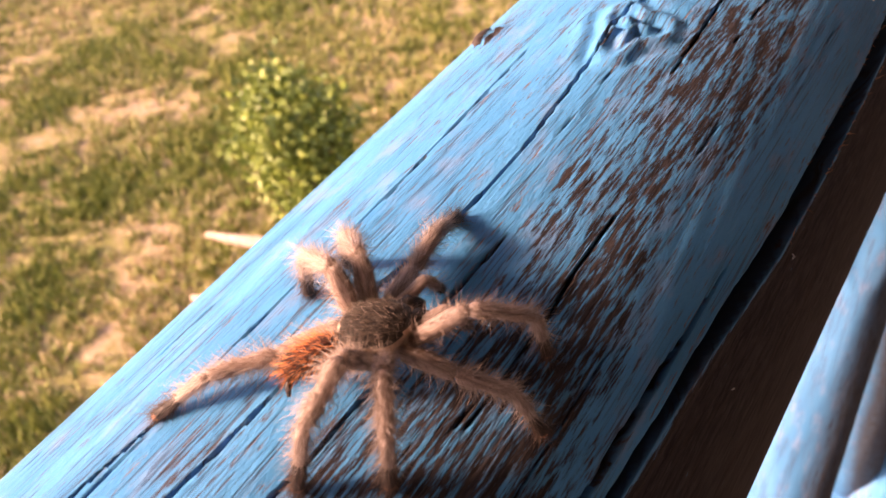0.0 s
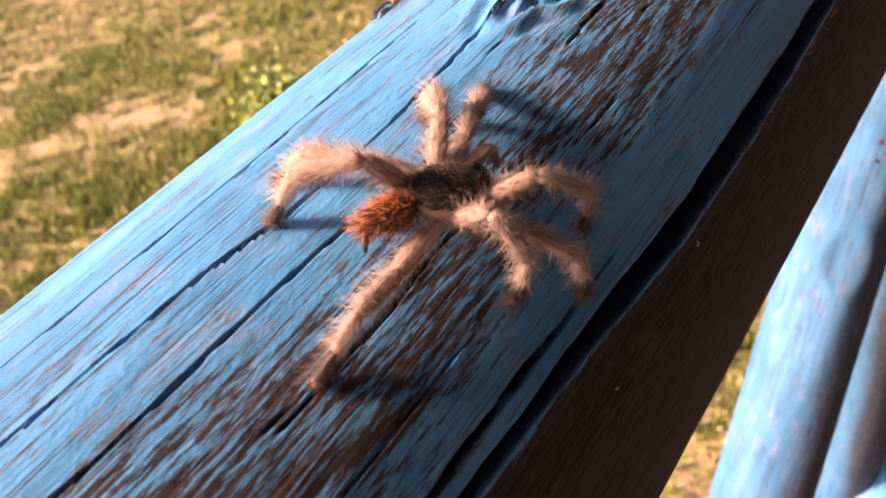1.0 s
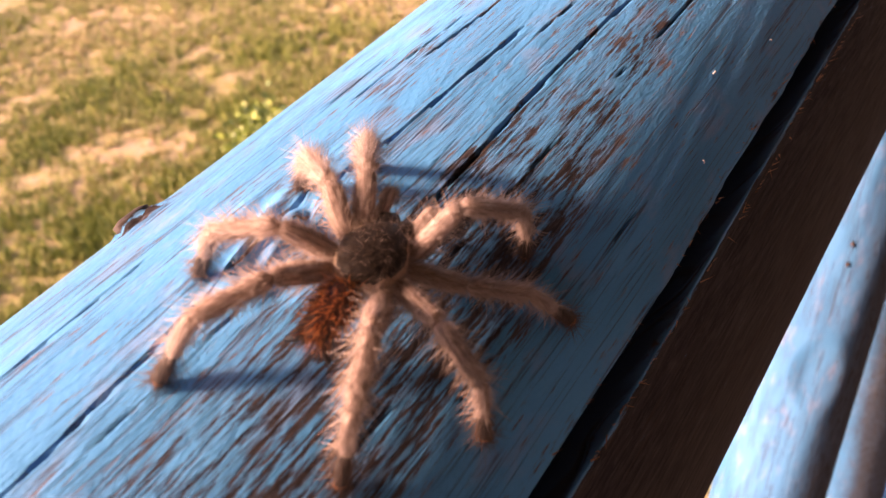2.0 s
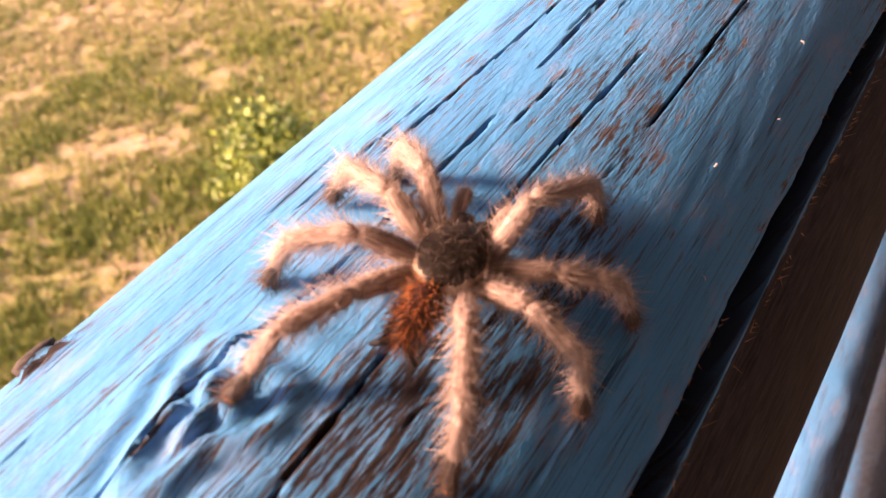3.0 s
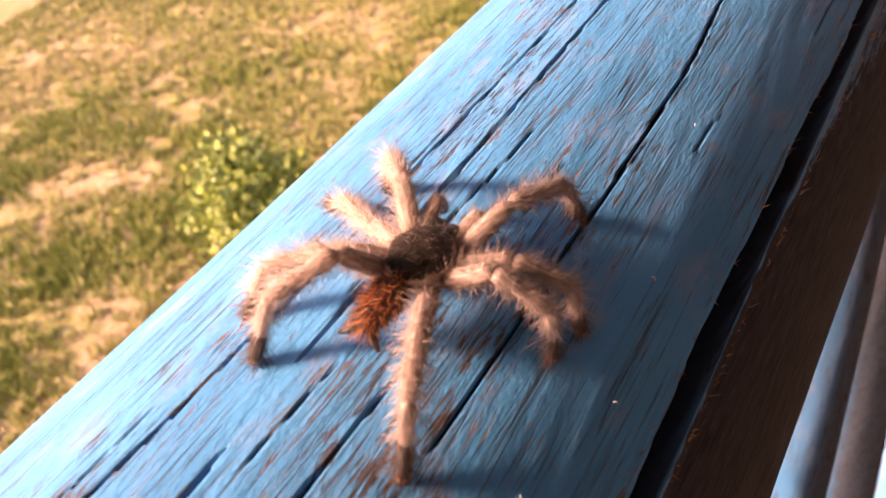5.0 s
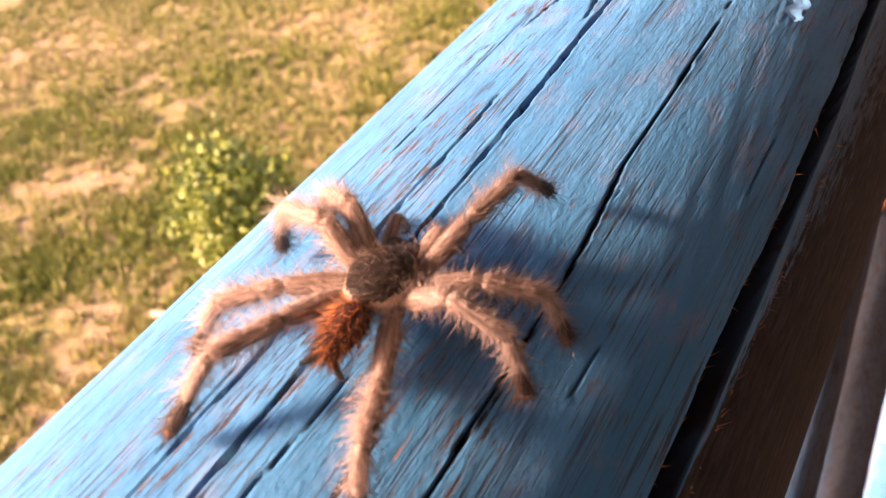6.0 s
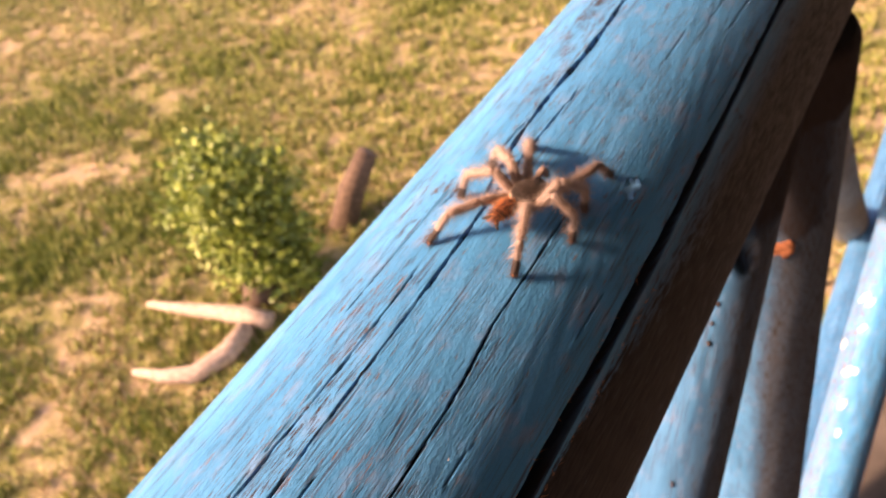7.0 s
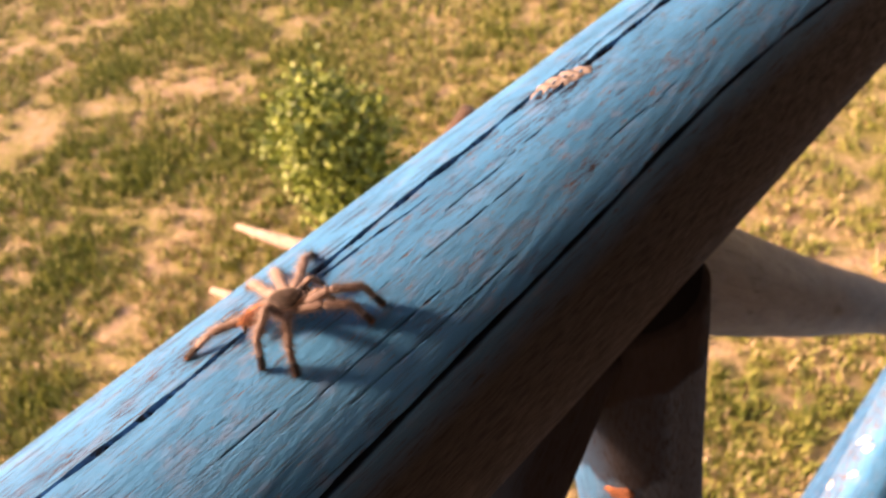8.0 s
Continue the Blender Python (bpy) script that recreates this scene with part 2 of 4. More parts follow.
# ---- the handrail: one split log along y ----
def handrail():
    ys = np.concatenate([np.linspace(-1.6, -0.32, 40)[:-1], np.arange(-0.32, 0.76, 0.0016), np.linspace(0.76, 3.4, 90)])
    th = np.radians(np.concatenate([np.arange(-95, -50, 0.9), np.arange(-50, 64, 0.33), np.arange(64, 264.5, 3.0)]))
    Y, A = np.meshgrid(ys, th, indexing="ij")
    D = np.degrees(A)
    r = RAIL_R + 0.0005 * wobble(A, Y * 5, 3) * np.clip(np.abs(Y - 0.2) * 2, 0.25, 1)
    split = np.zeros_like(Y)
    wear = 0.08 + 0.10 * np.exp(-((D + 12) / 14) ** 2)

    def cut(line, width, depth, y0, y1, rag=0.5, dark=1.0, seed=1, grow=1.0):
        """A drying crack: line of (y, degrees); width in degrees."""
        nonlocal r, split
        rs = np.random.RandomState(seed)
        jag = sum(np.sin(Y * rs.uniform(60, 420) + rs.uniform(0, 6)) / (i + 1) for i in range(5)) * 0.085 * rag
        mid = smooth_line(line, Y) + jag
        tip = max(0.02, 0.3 * min(y1 - y0, 0.12))
        ends = np.clip((Y - y0) / tip, 0, 1) * np.clip((y1 - Y) / tip, 0, 1)
        wide = 0.27 * width * (1 + grow * (np.clip((Y - 0.15) / 0.09, 0, 2.1) + np.clip((Y - 0.36) / 0.1, 0, 1.2))) * ends ** 0.8 * (0.78 + 0.2 * np.sin(Y * rs.uniform(40, 90) + seed) + 0.22 * np.sin(Y * rs.uniform(180, 420) + seed * 2))
        steep = np.abs(np.gradient(smooth_line(line, ys), ys))[:, None]
        least = (min(0.15, 0.28 * width) + 0.0007 * steep) * np.clip(ends * 2.5, 0, 1) if dark == 1.0 else 0.0
        d = np.abs(D - mid) / np.maximum(np.maximum(wide, least), 1e-4)
        hole = np.clip((1.4 - d) / 0.45, 0, 1) * (ends > 0)
        hole = hole * hole * (3 - 2 * hole)
        r = r - depth * hole + 0.0002 * np.exp(-((d - 1.8) / 0.7) ** 2) * ends
        split = np.maximum(split, dark * np.clip(hole * 5.0, 0, 1))

    cut([(-0.3, -12.5), (-0.19, -11.8), (-0.17, -9.8), (-0.15, -9.6), (-0.13, -9.2), (-0.11, -9), (-0.09, -9.4), (-0.07, -10), (-0.05, -10.5)], 0.62, 0.003, -0.34, -0.05, seed=2)
    cut([(-0.3, -8), (-0.2, -9.6), (-0.165, -9.2)], 0.4, 0.002, -0.34, -0.165, seed=3)
    cut([(-0.3, 0.5), (-0.186, 1.6), (-0.167, 2.9), (-0.154, 3.2), (-0.14, 3.6), (-0.13, 4.2), (-0.115, 6.2), (-0.1, 6.8), (-0.088, 6.8), (-0.075, 6), (-0.06, 5.2), (-0.045, 4.2),
         (-0.035, 3), (-0.029, 3.4), (-0.023, 4.6), (-0.01, 5.6), (0.006, 6), (0.03, 6.6)], 0.75, 0.0045, -0.34, 0.045, seed=4)
    cut([(0.05, 6.2), (0.072, 5.7), (0.088, 5.2), (0.11, 4.9), (0.134, 4.9), (0.15, 4.4), (0.17, 4.4), (0.19, 3.9), (0.217, 3.0), (0.238, 2.4), (0.258, 2.4), (0.3, 3.2)], 1.1, 0.005, 0.05, 0.295, seed=5, grow=0.45)
    cut([(0.012, -5), (0.034, -3.5), (0.05, -2.8), (0.065, -2.2), (0.085, -1.8), (0.1, -2), (0.123, -2), (0.15, -1.7), (0.175, -1.8), (0.2, -3)], 0.55, 0.003, 0.012, 0.195, seed=13, grow=0.4)
    cut([(0.225, 0.9), (0.248, -2.3), (0.266, -4.0), (0.293, -4.6), (0.322, -3.8), (0.345, -4.5), (0.37, -6), (0.4, -8), (0.416, -8.2), (0.44, -9.3), (0.466, -10), (0.492, -9.7), (0.515, -10.7), (0.54, -11.8), (0.57, -13.5)],
        1.05, 0.006, 0.222, 0.575, seed=14)
    cut([(0.545, -11.5), (0.558, -8), (0.566, -5.3), (0.593, -6.2), (0.63, -6.6), (3, -7)], 1.2, 0.005, 0.54, 3.0, seed=15)
    cut([(0.555, -9.5), (0.57, -11), (0.59, -13.2), (0.61, -13.2), (0.66, -13)], 0.45, 0.003, 0.552, 0.66, seed=16)
    cut([(0.22, -10.5), (0.23, -9.4), (0.25, -6.5), (0.275, -5.2)], 0.35, 0.002, 0.215, 0.28, seed=17)
    cut([(0.385, -6.2), (0.393, -4.6), (0.412, -4), (0.429, -3.9), (0.447, -2.5)], 0.5, 0.003, 0.38, 0.455, seed=10)
    cut([(0.375, -9.5), (0.395, -10.8), (0.425, -11.5)], 0.3, 0.002, 0.37, 0.43, seed=18)
    cut([(-0.3, 12), (-0.176, 13), (-0.165, 14), (-0.14, 14.2), (-0.127, 14.5), (-0.11, 15)], 0.6, 0.003, -0.3, -0.105, seed=6)
    cut([(-0.14, 28.2), (-0.12, 28.4), (-0.107, 27.4), (-0.09, 27.4)], 0.5, 0.002, -0.15, -0.085, seed=7)
    cut([(-0.045, 20), (-0.021, 19), (-0.009, 18.5), (0.009, 18), (0.026, 17.6), (0.043, 18), (0.066, 18.4)], 0.72, 0.0034, -0.048, 0.07, seed=8)
    cut([(0.08, 18.4), (0.096, 18.5), (0.117, 18.8)], 0.25, 0.0012, 0.08, 0.128, seed=19)
    cut([(0.05, 27.2), (0.07, 27.3), (0.086, 26.8), (0.1, 27), (0.113, 27.2), (0.124, 26.9), (0.15, 26.6), (0.162, 26), (0.183, 24.2), (0.211, 24.2), (0.25, 23.6)], 0.55, 0.003, 0.05, 0.25, seed=9, grow=0.4)
    cut([(0.035, 10), (0.055, 10.8)], 0.25, 0.0012, 0.03, 0.065, seed=20)
    cut([(0.08, 9.4), (0.11, 10.7)], 0.25, 0.0012, 0.078, 0.118, seed=11)
    cut([(0.005, -8.4), (0.036, -7.0)], 0.32, 0.002, 0.0, 0.045, seed=12)
    rs = np.random.RandomState(5)
    for k in range(46):                     # hairline checks all along
        y0, a0, n = rs.uniform(-0.3, 0.72), rs.uniform(-55, 46), rs.uniform(0.02, 0.09)
        cut([(y0, a0), (y0 + n, a0 + rs.uniform(-0.6, 0.6))], rs.uniform(0.22, 0.36), 0.0008, y0, y0 + n, seed=20 + k, dark=0.6, grow=0.5)
    # the wide split on the shady side
    up = smooth_line([(-1.6, 48), (-0.15, 50.5), (-0.1, 52.3), (-0.06, 54), (-0.03, 54.4), (0, 54), (0.03, 53), (0.06, 52.4), (0.1, 51.6), (0.15, 51.6), (0.2, 51.7), (0.25, 51.1),
                      (0.3, 49.8), (0.34, 48.6), (0.4, 46.9), (0.45, 45.6), (0.5, 44.2), (0.55, 42.2), (0.6, 41), (0.66, 42), (0.7, 44.5), (3.4, 42)], Y)
    lo = smooth_line([(-1.6, 51), (-0.15, 52.5), (-0.1, 55), (-0.065, 58.3), (-0.03, 58.8), (0, 58.4), (0.035, 57.3), (0.08, 56.4), (0.12, 55.6), (0.16, 55.4), (0.2, 55.1), (0.25, 54.2),
                      (0.29, 52.4), (0.33, 50.8), (0.4, 48.4), (0.5, 45.6), (0.55, 43.4), (0.6, 42.1), (0.66, 43.1), (0.7, 45.5), (3.4, 43)], Y)
    ragged = 0.10 * np.sin(Y * 310) + 0.22 * np.sin(Y * 97 + 1) + 0.12 * np.sin(Y * 41)
    u = np.clip((D - up - ragged + 0.4) / 1.2, 0, 1) * np.clip((lo - 0.4 - ragged * 0.6 - D) / 0.9 + 0.4, 0, 1)
    r = r - 0.008 * u * u * (3 - 2 * u)
    split = np.maximum(split, 0.88 * np.clip((D - up - ragged + 0.5) / 0.7, 0, 1) * np.clip((lo - 0.4 - ragged * 0.6 - D + 0.9) / 0.7, 0, 1))
    # second, thinner split below it near the start
    cut([(-0.4, 45), (-0.155, 46.8), (-0.137, 48), (-0.114, 48.3), (-0.09, 49)], 1.9, 0.005, -0.5, -0.08, seed=71)
    # the two halves do not quite meet
    r = r - 0.0012 * np.clip((D - lo) / 3, 0, 1) * np.clip((150 - D) / 60, 0, 1)
    # knots
    def knot(y, a, ry, ra, height, seed):
        nonlocal r, wear, split
        dy, da = (Y - y) / ry, np.radians(D - a) * RAIL_R / ra
        q = np.sqrt(dy ** 2 + da ** 2)
        phi = np.arctan2(da, dy)
        bulge = np.exp(-q ** 2 * 1.3)
        lumps = np.sin(q * 10.5 + 2.2 * np.sin(phi * 3 + seed) + seed) * np.exp(-(q / 1.05) ** 4)
        pits = np.clip(np.sin(phi * 5 + seed * 2 + q * 3) * np.sin(q * 5.0) - 0.35, 0, 1) * np.exp(-(q / 0.95) ** 4)
        r = r + height * bulge + height * 0.55 * lumps - height * 1.0 * pits
        wear = wear + 0.42 * np.exp(-(q / 1.3) ** 2) * (0.5 + 0.5 * lumps)

    knot(-0.0375, 7.5, 0.0165, 0.0112, 0.0016, 1.3)
    knot(0.551, -7, 0.018, 0.007, 0.0014, 2.6)
    knot(0.2585, 36, 0.008, 0.005, 0.0002, 0.4)
    knot(-0.040, -28, 0.006, 0.004, 0.0012, 3.0)

    # worn stretches (centre y, degrees, half lengths, how much)
    for y, a, hy, ha, k in [(-0.155, 26, 0.035, 11, 0.46), (-0.13, 33, 0.03, 7, 0.42), (-0.165, 16, 0.02, 5, 0.28), (-0.21, 26, 0.05, 13, 0.42), (-0.17, 1, 0.018, 4, 0.3), (-0.187, 3, 0.012, 4, 0.25),
                            (-0.15, 1, 0.012, 3, 0.2), (-0.09, 20, 0.035, 9, 0.34), (-0.055, 28, 0.035, 10, 0.5), (-0.025, 30, 0.025, 9, 0.42), (-0.1, 30, 0.02, 6, 0.25), (-0.085, 27, 0.02, 10, 0.2)]:
        wear = wear + k * np.exp(-((Y - y) / hy) ** 2 - ((D - a) / ha) ** 2)
    for y, a, hy, ha, k in [(-0.027, 22, 0.02, 5, 0.36), (0.0, 28, 0.03, 6, 0.28), (0.01, 35, 0.025, 5, 0.26), (0.03, 24, 0.03, 6, 0.26), (0.06, 20, 0.025, 6, 0.24), (0.075, 27, 0.03, 4, 0.22), (0.04, 30, 0.015, 4, 0.28),
                            (0.02, -3, 0.03, 5, 0.2), (0.004, 8, 0.015, 3, 0.2), (0.04, -6, 0.03, 4, 0.15), (0.05, 16, 0.02, 4, 0.24), (0.037, 11, 0.015, 3, 0.2), (0.12, 7, 0.03, 4, 0.2), (0.11, -3, 0.03, 5, 0.2)]:
        wear = wear + k * np.exp(-((Y - y) / hy) ** 2 - ((D - a) / ha) ** 2)
    for y, a, hy, ha, k in [(0.165, -6, 0.02, 7, 0.2), (0.122, 28, 0.012, 3, 0.3), (0.215, -15, 0.025, 7, 0.25), (0.22, -25, 0.02, 5, 0.2), (0.36, -17, 0.03, 7, 0.36), (0.38, -14, 0.02, 5, 0.28), (0.31, -8, 0.04, 6, 0.22),
                            (0.513, 30, 0.010, 3, 0.5), (0.47, 30, 0.05, 7, 0.22), (0.33, -33, 0.06, 9, 0.24), (0.548, -6, 0.018, 5, 0.6), (0.62, 24, 0.09, 10, 0.2), (0.5, 2, 0.12, 6, 0.2), (0.45, 14, 0.15, 10, 0.12), (-0.04, -27, 0.02, 6, 0.3)]:
        wear = wear + k * np.exp(-((Y - y) / hy) ** 2 - ((D - a) / ha) ** 2)
    for y, a, hy, ha, k in [(-0.155, 35, 0.03, 10, 0.5), (-0.145, 25, 0.02, 8, 0.3), (-0.13, 38, 0.025, 7, 0.35), (-0.165, 40, 0.03, 8, 0.4), (-0.1, 33, 0.022, 7, 0.3), (-0.06, 31, 0.03, 6, 0.25), (-0.04, 37, 0.02, 5, 0.3),
                            (-0.02, 30, 0.03, 9, 0.25), (-0.01, 19, 0.03, 2.5, 0.45), (0.082, 28, 0.012, 2.2, 0.5), (0.11, 19, 0.03, 2.5, 0.4), (0.125, 26, 0.04, 2.5, 0.3), (0.12, 1, 0.04, 4, 0.2)]:
        wear = wear + k * np.exp(-((Y - y) / hy) ** 2 - ((D - a) / ha) ** 2)
    wear = 0.69 * np.tanh(wear / 0.69)
    # past the split: bare wood, and the shady side's darkening put into the colour
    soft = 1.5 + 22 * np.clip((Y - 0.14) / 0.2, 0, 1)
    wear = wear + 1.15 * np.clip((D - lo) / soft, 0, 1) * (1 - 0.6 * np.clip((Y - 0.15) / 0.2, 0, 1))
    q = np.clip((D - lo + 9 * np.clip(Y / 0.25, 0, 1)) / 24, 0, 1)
    aged_shade = q * q * (3 - 2 * q) * (0.75 + 0.25 * np.clip(Y / 0.3, 0, 1))
    wear = wear + 0.18 * np.exp(-((D - up + 1) / 1.6) ** 2)
    wear = np.clip(wear + 0.09 * wobble(A * 9, Y * 40, 8), 0, 1.3)
    # weathered grain ridges
    r = r + 0.00010 * wobble(A * 11, Y * 60, 13)
    n, k = Y.shape
    verts = np.stack([r * np.sin(A), Y, r * np.cos(A)], -1).reshape(-1, 3)
    i, j = np.meshgrid(np.arange(n - 1), np.arange(k), indexing="ij")
    j2 = (j + 1) % k
    faces = np.stack([i * k + j, i * k + j2, (i + 1) * k + j2, (i + 1) * k + j], -1).reshape(-1, 4)
    uv = np.stack([A * RAIL_R, Y], -1).reshape(-1, 2)
    faces = faces.tolist() + [list(range(k - 1, -1, -1)), list(range((n - 1) * k, n * k))]
    me = mesh_of("handrail", verts, faces, [RAIL_PAINT], uv=uv, values={"wear": wear.ravel(), "split": split.ravel(), "aged_shade": aged_shade.ravel()})
    ob = thing("handrail", me, "weathered blue-painted round log handrail, split lengthwise and worn brown", "handrail")
    ob.location = (0, 0, RAIL_Z)
    return ob


def on_rail(y, deg, lift=0.0):
    a = radians(deg)
    return Vector(((RAIL_R + lift) * math.sin(a), y, RAIL_Z + (RAIL_R + lift) * math.cos(a)))


def rail_frame(y, deg, lift=0.0, yaw=0.0):
    """Pose on the rail: z out of the wood, y along it."""
    return Matrix.Translation(on_rail(y, deg, lift)) @ Matrix.Rotation(radians(deg), 4, "Y") @ Matrix.Rotation(radians(yaw), 4, "Z")


# ---- round timbers under the rail ----
def timber(name, top, foot, radius, mat, label, category, seed, group="", dents=(), knots=3, shade_stain=None, bare=None, grey=0.85):
    """A round pole from top to foot, not quite straight, with rounded ends. dents: places on it, with half lengths along and
    round, and depth; stain and bare: how dark, and how worn, it is at a place with that outward way."""
    top, foot = Vector(top), Vector(foot)
    way = foot - top
    L = way.length
    pose_m = Matrix.Translation(top) @ (-way).to_track_quat("Z", "Y").to_matrix().to_4x4()
    n, k = max(40, int(min(L, 1.6) / 0.004)), 72
    s = np.linspace(0, 1, n) ** (1.0 if L < 2 else 1.8)
    a = np.linspace(0, 2 * math.pi, k, endpoint=False)
    S, A = np.meshgrid(s, a, indexing="ij")
    r = radius * (1 + 0.02 * wobble(A, S * L * 7, seed) + 0.010 * wobble(A * 3, S * L * 30, seed + 1)) * (0.97 + 0.05 * S)
    edge = np.minimum(S, 1 - S) * L
    r = r - 0.004 * np.clip(1 - edge / 0.006, 0, 1) ** 2
    split, wear = np.zeros_like(S), np.full_like(S, 0.1)
    rs = np.random.RandomState(seed)
    for d in range(knots):
        q = ((S - rs.uniform(0.1, 0.9)) * L / 0.02) ** 2 + ((A - rs.uniform(0, 6.28)) * radius / 0.014) ** 2
        r = r + 0.003 * np.exp(-q) * np.cos(np.sqrt(q) * 3)
    back = pose_m.inverted()
    for at, length, half, depth in dents:
        c = back @ Vector(at)
        q = ((S * L + c.z) / length) ** 2 + (((A - math.atan2(c.y, c.x) + math.pi) % (2 * math.pi) - math.pi) * radius / half) ** 2
        r = r - depth * np.exp(-q * q)
        if depth > 0.004:
            split = np.maximum(split, np.clip(np.exp(-q * 2.2) * 1.5 - 0.55, 0, 1))
        r = r + min(0.0022, depth * 0.4) * np.exp(-((np.sqrt(q) - 1.35) / 0.35) ** 2)
    cx, cy = 0.002 * np.sin(S * 5 + seed) * L, 0.002 * np.cos(S * 7 + seed) * L
    local = np.stack([r * np.cos(A) + cx, r * np.sin(A) + cy, -S * L], -1).reshape(-1, 3)
    m3 = np.array(pose_m.to_3x3())
    at, out = local @ m3.T + np.array(top), np.stack([np.cos(A), np.sin(A), 0 * A], -1).reshape(-1, 3) @ m3.T
    split, wear = split.ravel(), wear.ravel()
    if shade_stain:
        # painted shade at the top shares the cracks' dark colour
        split = np.maximum(split, shade_stain(at, out))
    aged_shade = np.zeros_like(wear)
    if bare:
        # wear, and with grey above 0 the dim side's shade as colour
        worn = bare(at, out)
        wear, aged_shade = wear + 0.6 * worn, grey * np.clip(worn, 0, 1) ** 2
    i, j = np.meshgrid(np.arange(n - 1), np.arange(k), indexing="ij")
    j2 = (j + 1) % k
    faces = np.stack([i * k + j, (i + 1) * k + j, (i + 1) * k + j2, i * k + j2], -1).reshape(-1, 4).tolist()
    faces += [list(range(k)), list(range(n * k - 1, (n - 1) * k - 1, -1))]
    uv = np.stack([A * radius, S * L], -1).reshape(-1, 2)
    ob = thing(name, mesh_of(name, local, faces, [mat], uv=uv, values={"wear": wear, "split": split, "aged_shade": aged_shade}), label, category, group)
    ob.matrix_world = pose_m
    return ob


def chip(parent, place, out, size, mat, name="paint_chip", label="", seed=0):
    """A small ragged scab of paint or bare wood, lying on a timber at a place in the world."""
    # seat it on the timber's real surface
    pts = np.empty(len(parent.data.vertices) * 3)
    parent.data.vertices.foreach_get("co", pts)
    pts = pts.reshape(-1, 3) @ np.array(parent.matrix_world.to_3x3()).T + np.array(parent.matrix_world.translation)
    off = pts - np.array(place)
    way = np.array(Vector(out).normalized())
    side = np.linalg.norm(off - (off @ way)[:, None] * way, axis=1) + 10 * (np.abs(off @ way) > 0.02)
    place = Vector(place) + Vector(out).normalized() * float(np.mean((off @ way)[np.argsort(side)[:3]]) + 0.0004)
    out = Vector(out).normalized()
    rs = random.Random(seed)
    n = 11
    rim = [(size[0] * rs.uniform(0.4, 1.15) * math.cos(6.283 * i / n), size[1] * rs.uniform(0.4, 1.15) * math.sin(6.283 * i / n)) for i in range(n)]
    v = [(x, y, -0.0012) for x, y in rim] + [(x, y, 0.0003) for x, y in rim] + [(0.6 * x, 0.6 * y, 0.0006) for x, y in rim] + [(0, 0, 0.0007)]
    f = [(i, (i + 1) % n, n + (i + 1) % n, n + i) for i in range(n)] + [(n + i, n + (i + 1) % n, 2 * n + (i + 1) % n, 2 * n + i) for i in range(n)]
    f += [(2 * n + i, 2 * n + (i + 1) % n, 3 * n) for i in range(n)]
    ob = part(name, mesh_of(name, v, f, [mat]), parent, label)
    ob.matrix_local = parent.matrix_world.inverted() @ (Matrix.Translation(place) @ out.to_track_quat("Z", "Y").to_matrix().to_4x4())
    return ob


# ---- the meadow ----
# lush tufts and bare soil: x, y, radius
LUSH = [(-7.0, 5.5, 0.45), (-6.9, 2.2, 0.55), (-6.2, 2.5, 0.4), (-5.6, 1.4, 0.45), (-5.7, 3.3, 0.5), (-4.5, 0.7, 0.3), (-6.4, 4.4, 0.45), (-8.5, 4.4, 0.5), (-8.0, 3.3, 0.45), (-5.4, 4.1, 0.5), (-6.6, 6.3, 0.35),
        (-5.1, 7.6, 0.5), (-5.0, 5.8, 0.4), (-0.9, 3.4, 0.25), (-1.2, 5.7, 0.3), (-0.5, 3.5, 0.2), (-4.2, 2.25, 0.2), (-4.0, 1.6, 0.25), (-7.4, 4.4, 0.3), (-0.7, 6.3, 0.3)]
BARE = [(-5.0, 2.15, 0.35), (-4.7, 1.5, 0.4), (-9.6, 4.7, 0.6), (-9.0, 5.8, 0.5), (-10.0, 5.9, 0.6), (-7.0, 3.65, 0.35), (-7.7, 2.2, 0.3), (-6.7, 7.0, 0.5), (-6.1, 7.1, 0.4), (-1.45, 5.2, 0.35), (-1.06, 3.9, 0.28), (-4.2, 1.0, 0.25), (-5.4, 5.8, 0.25), (-7.4, 3.5, 0.3), (-0.8, 4.7, 0.3)]


def growth(x, y):
    """How green the meadow is at a place: 1 lush, -1 bare soil."""
    out = 0.0 * x
    for cx, cy, r in LUSH:
        out = out + np.exp(-((x - cx) ** 2 + (y - cy) ** 2) / (r * r))
    for cx, cy, r in BARE:
        out = out - np.exp(-((x - cx) ** 2 + (y - cy) ** 2) / (r * r))
    return np.clip(out, -1, 1)


